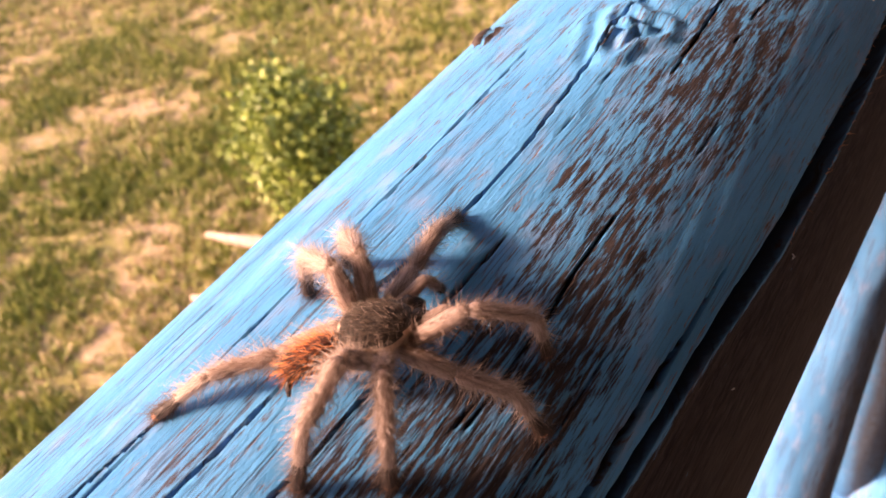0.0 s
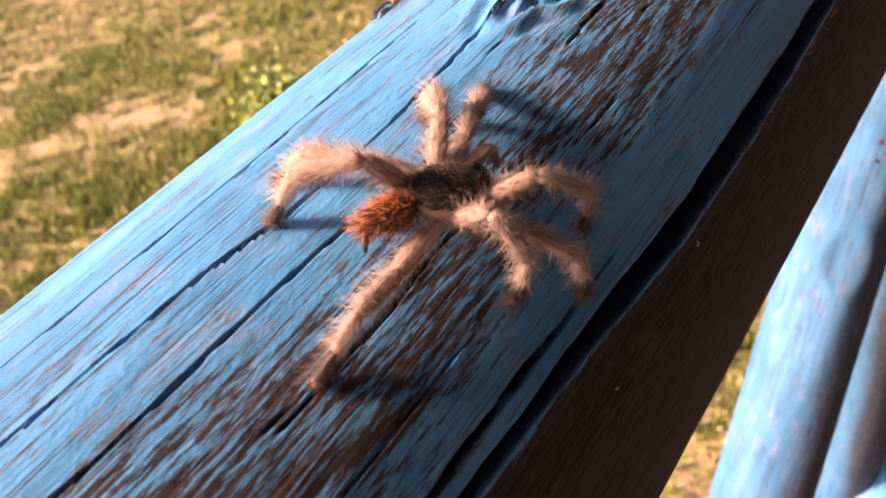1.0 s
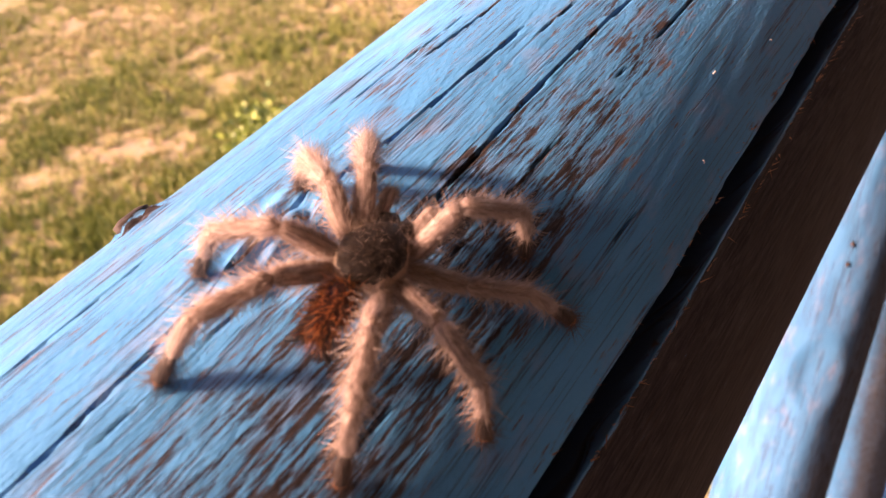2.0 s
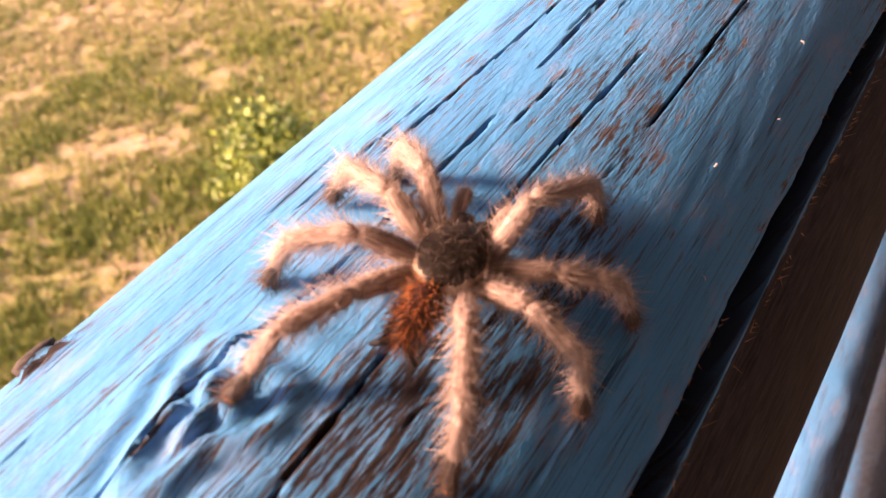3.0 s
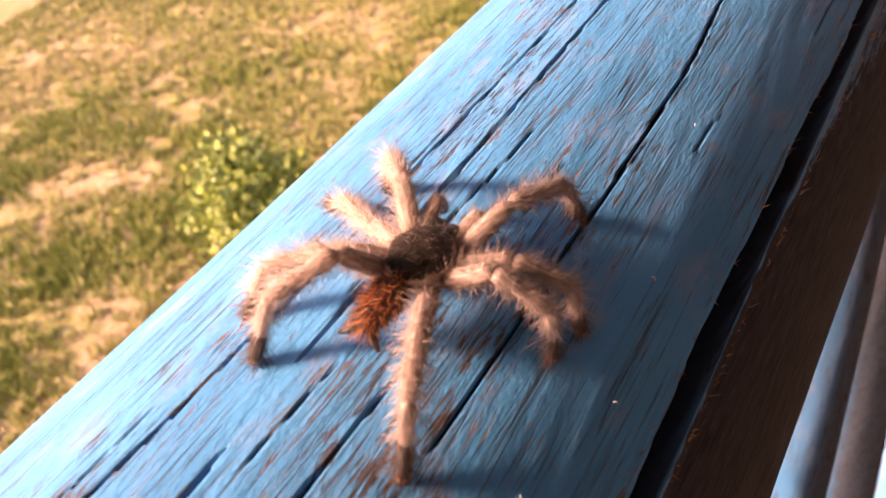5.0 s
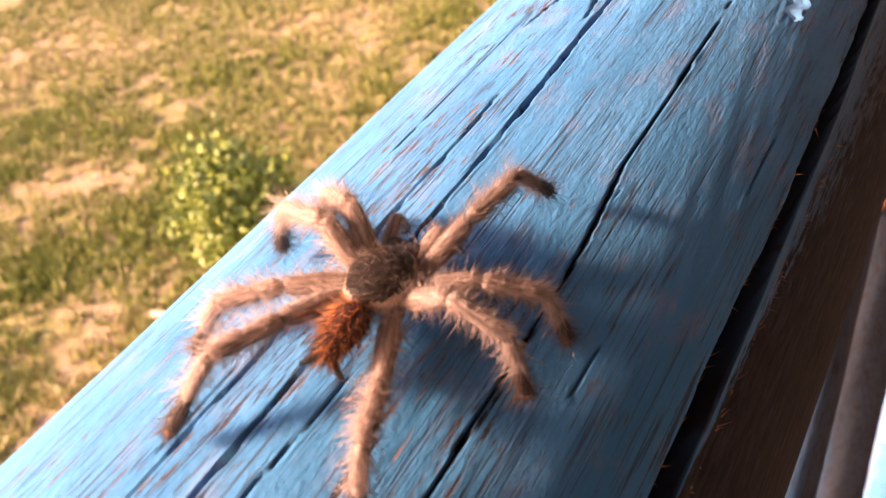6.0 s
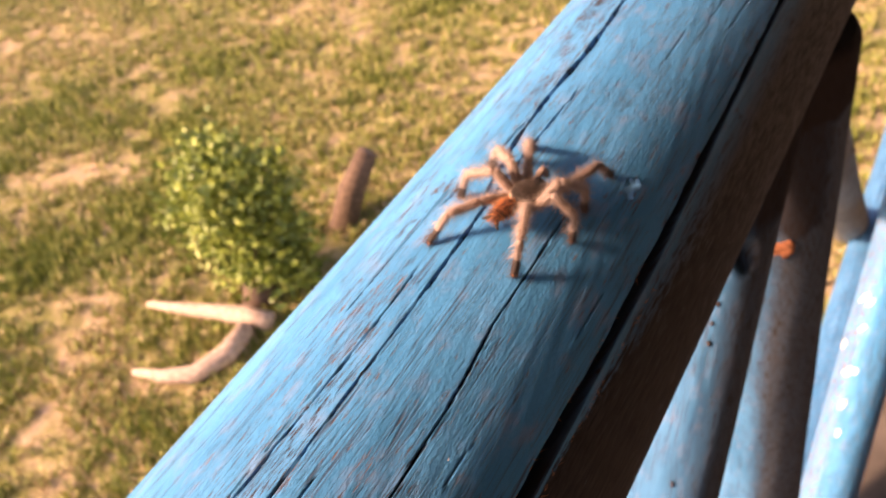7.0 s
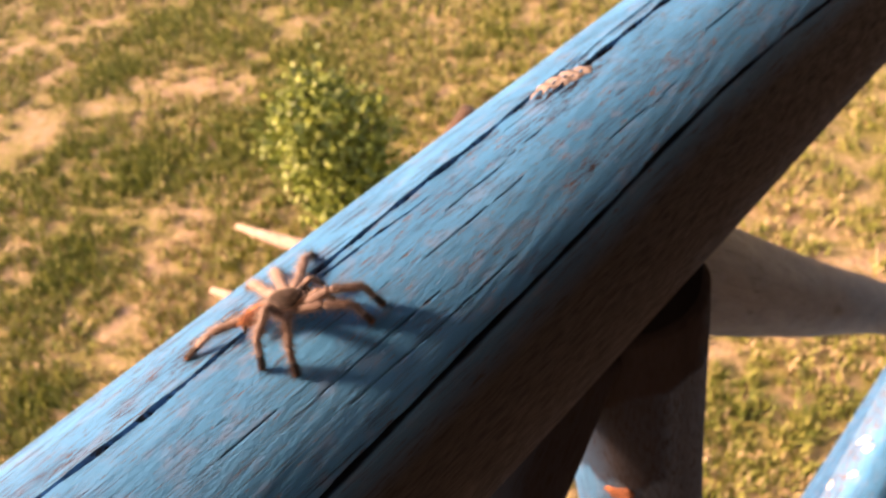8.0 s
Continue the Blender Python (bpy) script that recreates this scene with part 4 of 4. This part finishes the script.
FOOT_L3 = [(0, -0.1399, -5.1), (0.3, -0.1392, -9.2), (0.5, -0.1320, -9.8), (0.8, -0.1105, 1.0), (1, -0.1109, 0.5), (1.3, -0.0814, 2.8), (1.5, -0.0817, 4.8), (1.8, -0.0498, 1.2), (2, -0.0510, 1.1), (2.2, -0.0483, 1.1), (3.3, -0.0015, -1.0), (3.5, -0.0017, -1.7), (3.8, -0.0015, -1.8), (4, 0.0051, -2.6), (4.3, 0.0255, -0.9),
           (4.5, 0.0256, -2.6), (4.7, 0.0520, -6.5), (5, 0.0553, -5.8), (5.2, 0.0630, -6.9), (6.3, 0.1355, -13.4), (6.5, 0.1666, -18.3), (6.7, 0.1769, -10.5), (6.9, 0.2232, -9.8), (7, 0.2243, -5.9), (7.1, 0.2265, -7.0), (7.3, 0.2716, -8.6), (7.5, 0.3248, -18.0), (7.7, 0.3657, -31.4), (7.9, 0.3547, -20.6), (8, 0.3861, -29.8)]
FOOT_L2 = [(0, -0.1312, -3.2), (0.3, -0.1197, 2.9), (0.5, -0.1046, 1.8), (0.8, -0.0981, 8.8), (1, -0.0837, 11.1), (1.3, -0.0684, 6.4), (1.5, -0.0478, -1.0), (1.8, -0.0401, 1.6), (2, -0.0283, 1.5), (2.2, -0.0207, 3.8), (3.3, 0.0090, -4.5), (3.5, 0.0097, -5.0), (3.8, 0.0245, 0.4), (4, 0.0294, 2.4), (4.3, 0.0473, 0.8),
           (4.5, 0.0534, -0.1), (4.7, 0.0625, -7.1), (5, 0.0863, -13.9), (5.2, 0.0867, -3.5), (6.3, 0.1484, -12.6), (6.5, 0.1776, -8.4), (6.7, 0.2116, -12.5), (6.9, 0.2410, -2.6), (7, 0.2425, -4.2), (7.1, 0.2583, -3.2), (7.3, 0.3016, -15.6), (7.5, 0.3531, -29.3), (7.7, 0.3718, -29.9), (7.9, 0.3928, -24.1), (8, 0.3975, -27.4)]
FOOT_L1 = [(0, -0.1095, 6.1), (0.3, -0.1009, 10.5), (0.5, -0.0970, 14.4), (0.8, -0.0825, 14.0), (1, -0.0669, 14.6), (1.3, -0.0467, 8.4), (1.5, -0.0442, 10.4), (1.8, -0.0269, 4.0), (2, -0.0186, 6.7), (2.2, -0.0092, 6.3), (3.3, 0.0210, 0.1), (3.5, 0.0273, -1.9), (3.8, 0.0427, 2.8), (4, 0.0449, 4.3), (4.3, 0.0553, 2.5),
           (4.5, 0.0650, 1.5), (4.7, 0.0766, 0.3), (5, 0.0904, -2.4), (5.2, 0.0920, -2.3), (6.3, 0.1638, -8.9), (6.5, 0.2003, -8.4), (6.7, 0.2201, 2.4), (6.9, 0.2434, 7.6), (7, 0.2565, 2.0), (7.1, 0.2727, 1.2), (7.3, 0.2989, -6.6), (7.5, 0.3552, -18.4), (7.7, 0.3872, -20.4), (7.9, 0.3922, -14.7), (8, 0.4114, -18.5)]
FOOT_R1 = [(0, -0.1269, 31.7), (0.3, -0.1142, 39.9), (0.5, -0.1048, 40.5), (0.8, -0.0926, 41.5), (1, -0.0843, 42.5), (1.3, -0.0466, 37.9), (1.5, -0.0340, 35.6), (1.8, -0.0184, 33.2), (2, -0.0173, 34.0), (2.2, -0.0106, 33.6), (3.3, 0.0316, 28.5), (3.5, 0.0313, 31.2), (3.8, 0.0329, 29.3), (4, 0.0467, 30.2), (4.3, 0.0711, 27.4),
           (4.5, 0.0709, 27.7), (4.7, 0.0757, 23.3), (5, 0.1012, 26.1), (5.2, 0.1151, 23.8), (6.3, 0.1796, 16.4), (6.5, 0.1932, 15.1), (6.7, 0.2155, 23.5), (6.9, 0.2498, 24.7), (7, 0.2594, 28.5), (7.1, 0.2664, 26.7), (7.3, 0.3131, 14.5), (7.5, 0.3664, 6.4), (7.7, 0.3767, 2.7), (7.9, 0.4041, 16.9), (8, 0.4072, 19.4)]
FOOT_R2 = [(0, -0.1388, 37.8), (0.3, -0.1386, 38.3), (0.5, -0.1328, 39.7), (0.8, -0.1010, 48.6), (1, -0.0939, 48.9), (1.3, -0.0642, 47.4), (1.5, -0.0563, 45.3), (1.8, -0.0326, 44.5), (2, -0.0198, 45.1), (2.2, -0.0157, 44.0), (3.3, 0.0251, 40.6), (3.5, 0.0303, 41.9), (3.8, 0.0345, 40.6), (4, 0.0330, 41.3), (4.3, 0.0494, 38.5),
           (4.5, 0.0656, 38.4), (4.7, 0.0817, 36.0), (5, 0.0806, 35.1), (5.2, 0.0915, 35.1), (6.3, 0.1661, 29.8), (6.5, 0.1812, 27.8), (6.7, 0.2084, 32.1), (6.9, 0.2305, 31.9), (7, 0.2383, 27.8), (7.1, 0.2570, 35.1), (7.3, 0.2957, 28.6), (7.5, 0.3391, 15.8), (7.7, 0.3749, 16.5), (7.9, 0.3806, 17.4), (8, 0.3997, 21.2)]
FOOT_R3 = [(0, -0.1621, 24.9), (0.3, -0.1488, 30.7), (0.5, -0.1453, 34.8), (0.8, -0.1263, 37.2), (1, -0.1048, 40.8), (1.3, -0.1009, 41.3), (1.5, -0.0655, 42.4), (1.8, -0.0661, 42.7), (2, -0.0459, 44.5), (2.2, -0.0290, 41.7), (3.3, -0.0003, 41.9), (3.5, -0.0009, 41.5), (3.8, 0.0136, 40.3), (4, 0.0152, 40.0), (4.3, 0.0329, 36.5),
           (4.5, 0.0451, 34.0), (4.7, 0.0470, 34.5), (5, 0.0734, 33.6), (5.2, 0.0743, 33.6), (6.3, 0.1443, 29.6), (6.5, 0.1747, 25.3), (6.7, 0.1845, 27.5), (6.9, 0.2025, 28.1), (7, 0.2245, 29.5), (7.1, 0.2265, 29.7), (7.3, 0.2672, 30.0), (7.5, 0.3339, 17.2), (7.7, 0.3418, 17.1), (7.9, 0.3681, 20.6), (8, 0.3678, 18.6)]
FOOT_R4 = [(0, -0.1706, 15.6), (0.3, -0.1729, 16.3), (0.5, -0.1646, 20.6), (0.8, -0.1433, 26.2), (1, -0.1386, 27.7), (1.3, -0.1060, 33.4), (1.5, -0.0936, 31.5), (1.8, -0.0704, 36.2), (2, -0.0650, 34.5), (2.2, -0.0495, 31.7), (3.3, -0.0180, 35.8), (3.5, -0.0186, 35.6), (3.8, -0.0172, 35.1), (4, -0.0087, 34.8), (4.3, 0.0099, 29.8),
           (4.5, 0.0104, 29.5), (4.7, 0.0375, 27.1), (5, 0.0433, 26.6), (5.2, 0.0514, 26.3), (6.3, 0.1201, 22.2), (6.5, 0.1348, 21.2), (6.7, 0.1647, 19.4), (6.9, 0.1989, 20.4), (7, 0.2005, 21.9), (7.1, 0.2175, 21.7), (7.3, 0.2679, 17.8), (7.5, 0.3137, 12.6), (7.7, 0.3350, 13.1), (7.9, 0.3389, 12.5), (8, 0.3616, 10.3)]
HIPS = {"L1": (-0.0041, 0.0042), "L2": (-0.0048, 0.0015), "L3": (-0.0048, -0.0015), "L4": (-0.0040, -0.0042),
        "R1": (0.0041, 0.0042), "R2": (0.0048, 0.0015), "R3": (0.0048, -0.0015), "R4": (0.0040, -0.0042)}


def body_pose(t):
    b = np.array(BODY)
    y, a, h = (float(np.interp(t, b[:, 0], b[:, k])) for k in (1, 2, 3))
    return rail_frame(y, a, 0.0060 + 0.0003 * math.sin(t * 14), h)


def foot_place(track, t, late):
    """Where a foot stands, or swings, at t. Over a long stretch it takes three steps: it keeps its place for one part of
    each step and swings in the other."""
    for p, q in zip(track, track[1:]):
        if t <= q[0] + 1e-6:
            s, n = (t - p[0]) / (q[0] - p[0]), 1
            if q[0] - p[0] > 1:
                n = 3
                k = min(int(s * n), n - 1)
                s = min(max((s * n - k - (0.45 if late else 0.0)) / 0.55, 0), 1)
                s = (k + s * s * (3 - 2 * s)) / n
            far = math.hypot(q[1] - p[1], radians(q[2] - p[2]) * RAIL_R) / n
            lift = 0.30 * min(max(far - 0.004, 0), 0.014) * math.sin(math.pi * (s * n % 1.0))
            return on_rail(p[1] + (q[1] - p[1]) * s, p[2] + (q[2] - p[2]) * s, lift + 0.0006)
    return on_rail(track[-1][1], track[-1][2], 0.0006)


def leg_joints(hip, foot, size):
    """Knee and ankle of a leg of three pieces, in the upright plane through hip and foot."""
    LF, LT, LM = size
    flat = Vector((foot.x - hip.x, foot.y - hip.y, 0))
    du, dz = flat.length, foot.z - hip.z
    u = flat.normalized()
    reach = math.hypot(du, dz)
    most = (LF + LT + LM) * 0.97
    if reach > most:
        du = math.sqrt(max(most ** 2 - dz ** 2, 1e-8))
    best = None
    for e in range(75, -40, -1):
        kx, kz = LF * math.cos(radians(e)), LF * math.sin(radians(e))
        d = math.hypot(du - kx, dz - kz)
        if abs(LT - LM) * 1.05 < d < (LT + LM) * 0.995:
            cost = abs(d - 0.88 * (LT + LM)) * 2 + 0.00004 * abs(e - 50)
            if best is None or cost < best[0]:
                best = (cost, kx, kz, d)
    _, kx, kz, d = best
    a = math.acos(max(-1, min(1, (LT ** 2 + d ** 2 - LM ** 2) / (2 * LT * d))))
    w = math.atan2(dz - kz, du - kx) + a
    ax, az = kx + LT * math.cos(w), kz + LT * math.sin(w)
    at = lambda x, z: hip + u * x + Vector((0, 0, z))
    return at(kx, kz), at(ax, az), at(du, dz)


def motions():
    times = [round(0.1 * k, 1) for k in range(81)]
    walk(SPIDER, [(t, body_pose(t)) for t in times])
    tracks = {"L4": FOOT_L4, "L3": FOOT_L3, "L2": FOOT_L2, "L1": FOOT_L1, "R1": FOOT_R1, "R2": FOOT_R2, "R3": FOOT_R3, "R4": FOOT_R4}
    for name, track in tracks.items():
        leg, shin, foot = LEGS[name]
        late = name in ("L1", "R2", "L3", "R4")
        hip = Vector((*HIPS[name], -0.0006))
        upper, middle, lower = [], [], []
        for t in times:
            f = body_pose(t).inverted() @ foot_place(track, t, late)
            knee, ankle, end = leg_joints(hip, f, leg_size(name))
            m = limb_pose(hip, knee)
            upper.append((t, m))
            middle.append((t, m.inverted() @ limb_pose(knee, ankle)))
            lower.append((t, m.inverted() @ limb_pose(ankle, end)))
        walk(leg, upper)
        walk(shin, middle)
        walk(foot, lower)


# ---- build ----
meadow()
RAIL = handrail()


def rail_bits():
    v, f = [], []
    r = random.Random(2)
    for i in range(9):
        for j in range(6):
            s, q = i / 8 - 0.5, j / 5 - 0.5
            v.append(Vector((q * 0.0034 * (1 - 1.2 * s * s) + 0.001 * math.sin(s * 7), s * 0.009, 0.0002 + 0.0014 * (q + 0.5) ** 2 + r.uniform(-0.0003, 0.0003))))
    for i in range(8):
        for j in range(5):
            f.append((i * 6 + j, i * 6 + j + 1, (i + 1) * 6 + j + 1, (i + 1) * 6 + j))
    n = len(v)
    v += [p - Vector((0, 0, 0.0005)) for p in v]
    f += [tuple(n + k for k in reversed(q)) for q in f]
    pale = plain("curled_pale_blue_paint", (0.06, 0.24, 0.46), 0.9, 0.2, 600)
    chip = part("paint_flake", mesh_of("paint_flake", v, f, [pale]), RAIL, "curled pale blue paint flake")
    chip.matrix_local = Matrix.Translation((0, 0, -RAIL_Z)) @ rail_frame(0.2580, 35.3, 0.0016, 10)
    scar_wood = plain("pale_scar_wood", (0.27, 0.235, 0.22), 0.8, 0.4, 420, 0.0006)
    # the pale bare heart of the far knot: an oval of ridged wood between two arms of the crack
    n, k = 36, 16
    sv, sf = [], []
    for i in range(n):
        for j in range(k):
            y, da = (i / (n - 1) - 0.5) * 0.036, (j / (k - 1) - 0.5) * 13 + (i / (n - 1) - 0.5) * 9
            q = (y / 0.0165) ** 2 + ((j / (k - 1) - 0.5) * 2.15) ** 2
            lift = 0.0016 - 0.0022 * q * q + 0.0004 * math.sin(i * 0.95 + 0.5 * math.sin(j * 1.1)) + r.uniform(-0.00012, 0.00012)
            a = radians(da - 7)
            sv.append(Vector(((RAIL_R + lift) * math.sin(a), 0.551 + y, (RAIL_R + lift) * math.cos(a))))
    for i in range(n - 1):
        for j in range(k - 1):
            sf.append((i * k + j, i * k + j + 1, (i + 1) * k + j + 1, (i + 1) * k + j))
    m = len(sv)
    sv += [Vector((p.x * 0.95, p.y, p.z * 0.95)) for p in sv]
    sf += [tuple(m + c for c in reversed(q)) for q in sf]
    part("knot_scar", mesh_of("knot_scar", sv, sf, [scar_wood]), RAIL, "pale bare knot scar")
    v, f = tube([(0, 0, -0.004), (0, 0, 0.0012), (0, 0, 0.0018)], [0.0024, 0.0027, 0.0016], 14)
    v = [Vector((p.x * 0.8, p.y * 1.5, p.z)) for p in v]
    nail = part("nail_head", mesh_of("nail_head", v, f, [plain("rusted_iron", (0.05, 0.038, 0.035), 0.75, 0.5, 800, 0.0004, 0.3)]), RAIL, "dark rusted nail head")
    nail.matrix_local = Matrix.Translation((0, 0, -RAIL_Z)) @ rail_frame(-0.040, -30, 0.0005)


rail_bits()


def splinters():
    """Frayed rusty fibres along the lips of the wide split, and a few white specks of lint."""
    r = random.Random(6)
    v, f = [], []
    for k in range(230):
        y = r.uniform(-0.06, 0.24)
        deg = r.choice((0, 1, 1))
        a = (53.5 if y < 0.03 else 51.3) - 0.2 if deg == 0 else (58.7 if y < 0.06 else 57.2) + 0.3
        p = on_rail(y, a, -0.0003) - Vector((0, 0, RAIL_Z))
        n = (on_rail(y, a, 0.01) - on_rail(y, a)).normalized()
        d = (n * r.uniform(0.3, 1) + Vector((r.gauss(0, 0.4), r.gauss(0, 0.8), r.gauss(0, 0.4)))).normalized()
        s = d.orthogonal().normalized() * r.uniform(0.00008, 0.00022)
        t, L, i = d.cross(s), r.uniform(0.0006, 0.0028), len(v)
        v += [p + s, p - s * 0.5 + t * 0.8, p - s * 0.5 - t * 0.8, p + d * L]
        f += [(i, i + 1, i + 3), (i + 1, i + 2, i + 3), (i + 2, i, i + 3)]
    part("frayed_lip", mesh_of("frayed_lip", v, f, [hair_material("rusty_fibre", (0.16, 0.06, 0.03), (0.55, 0.25, 0.13))]), RAIL, "rusty frayed wood fibres")
    lint = plain("white_lint", (0.42, 0.42, 0.44), 0.7, 0.1, 2000)
    for k, (y, a, size) in enumerate([(0.052, 39, 0.0006), (-0.062, 61, 0.0006), (0.10, 40, 0.0005), (0.075, 44, 0.0004), (-0.1, 63, 0.0005), (0.14, 33, 0.0004), (0.03, 47, 0.0004)]):
        sv, sf = tube([(0, -size, 0), (size * 0.3, 0, size * 0.6), (0, size, 0)], [size * 0.2, size * 0.4, size * 0.2], 6)
        ob = part("lint_speck", mesh_of("lint_speck", sv, sf, [lint]), RAIL, "white speck of lint" if k == 0 else "")
        ob.matrix_local = Matrix.Translation((0, 0, -RAIL_Z)) @ rail_frame(y, a, 0.0002, 40 * k)


splinters()
Z = RAIL_Z
BRACES = "braces under the rail"
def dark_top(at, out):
    """Shade under the rail painted on the post as a dark collar, and a brown streak below it on the face towards the
    stairs.
    """
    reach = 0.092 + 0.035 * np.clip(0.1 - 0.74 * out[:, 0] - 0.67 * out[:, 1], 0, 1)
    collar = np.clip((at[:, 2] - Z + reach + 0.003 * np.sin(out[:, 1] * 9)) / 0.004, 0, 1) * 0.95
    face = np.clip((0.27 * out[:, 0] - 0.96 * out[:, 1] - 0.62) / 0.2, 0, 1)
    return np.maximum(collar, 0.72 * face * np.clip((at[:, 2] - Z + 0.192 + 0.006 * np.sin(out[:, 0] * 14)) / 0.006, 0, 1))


def porch_side(at, out, start=-0.12):
    """Paint rubbed and grimed away on the side towards the porch, with that side's shade put into the colour."""
    return 0.95 * np.clip((out[:, 0] + 0.15 * np.sin(at[:, 2] * 23) * 0.4 - start) / 0.55, 0, 1)


def both_sides(at, out):
    return porch_side(at, out, 0.45) + 0.95 * np.clip((-out[:, 0] - 0.12) / 0.3, 0, 1)


POST = timber("post", (0.0245, 0.560, Z - 0.040), (0.099, 0.960, -0.2), 0.044, POST_PAINT, "blue-painted round timber post under the handrail", "post", 3, shade_stain=dark_top, bare=lambda at, out: porch_side(at, out, -0.22))
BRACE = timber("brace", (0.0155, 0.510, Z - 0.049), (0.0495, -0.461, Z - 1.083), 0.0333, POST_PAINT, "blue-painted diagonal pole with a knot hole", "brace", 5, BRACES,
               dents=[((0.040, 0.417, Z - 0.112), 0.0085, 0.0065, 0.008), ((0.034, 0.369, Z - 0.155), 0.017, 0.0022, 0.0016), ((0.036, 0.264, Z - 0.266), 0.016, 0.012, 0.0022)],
               # the rail's shadow on the brace's upper end, put into its colour
               bare=lambda at, out: porch_side(at, out, 0.28), shade_stain=lambda at, out: 0.85 * np.clip((at[:, 2] - Z + 0.097 + 0.012 * out[:, 0]) / 0.008, 0, 1))
timber("brace", (0.006, 0.574, Z - 0.0546), (-0.029, 1.7455, Z - 1.184), 0.041, GREY_PAINT, "thick pale grey diagonal pole sloping down from the post", "brace", 8, BRACES)
FAR_BRACE = timber("brace", (0.100, 2.049, Z - 0.05), (0.089, 0.567, Z - 1.12), 0.0375, CHIPPED_PAINT, "blue diagonal pole with white chips and a bare side", "brace", 9, BRACES, bare=both_sides, grey=0.0)
WHITE_CHIP = plain("yellowed_white_undercoat", (0.72, 0.66, 0.50), 0.6, 0.15, 300)
chip(BRACE, (0.017, 0.368, Z - 0.152), (-0.07, -0.73, 0.68), (0.007, 0.006), WHITE_CHIP, label="yellowed white paint chip", seed=1)
DARK_SPOT = plain("dark_bare_spot", (0.05, 0.035, 0.03), 0.8, 0.3, 600)
for k in range(7):
    chip(BRACE, (0.033 - 0.001 * (k % 2), 0.409 - 0.008 * k - 0.05 * (k > 4), Z - 0.1135 - 0.0085 * k - 0.053 * (k > 4)), (0.43, -0.65, 0.63), (0.0013, 0.0019), DARK_SPOT, "bare_spot", seed=20 + k)
chip(POST, (0.039, 0.534, Z - 0.200), (0.27, -0.96, -0.09), (0.010, 0.010), plain("weathered_orange_wood", (0.27, 0.095, 0.045), 0.8, 0.5, 300), "bare_scar", "orange scar of bare wood", 5)
for k, (place, out) in enumerate([((0.083, 0.885, Z - 0.845), (-0.23, -0.57, 0.79)), ((0.080, 0.918, Z - 0.822), (-0.31, -0.56, 0.77)), ((0.060, 1.0, Z - 0.784), (-0.82, -0.33, 0.46)), ((0.080, 1.043, Z - 0.732), (-0.33, -0.55, 0.77)),
                                  ((0.083, 0.960, Z - 0.791), (-0.25, -0.57, 0.79)), ((0.074, 0.958, Z - 0.797), (-0.47, -0.52, 0.72)), ((0.079, 1.012, Z - 0.755), (-0.35, -0.55, 0.76)), ((0.072, 1.052, Z - 0.731), (-0.54, -0.49, 0.68))]):
    chip(FAR_BRACE, place, out, (0.0042 + 0.0014 * (k % 3), 0.007 + 0.004 * (k % 2)), WHITE_CHIP, label="white undercoat chip", seed=30 + k)
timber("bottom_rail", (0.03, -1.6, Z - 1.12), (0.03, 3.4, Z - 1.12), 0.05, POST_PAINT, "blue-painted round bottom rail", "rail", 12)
shrub()
fallen_branches()
grass()
porch()
SPIDER, LEGS = spider()
motions()
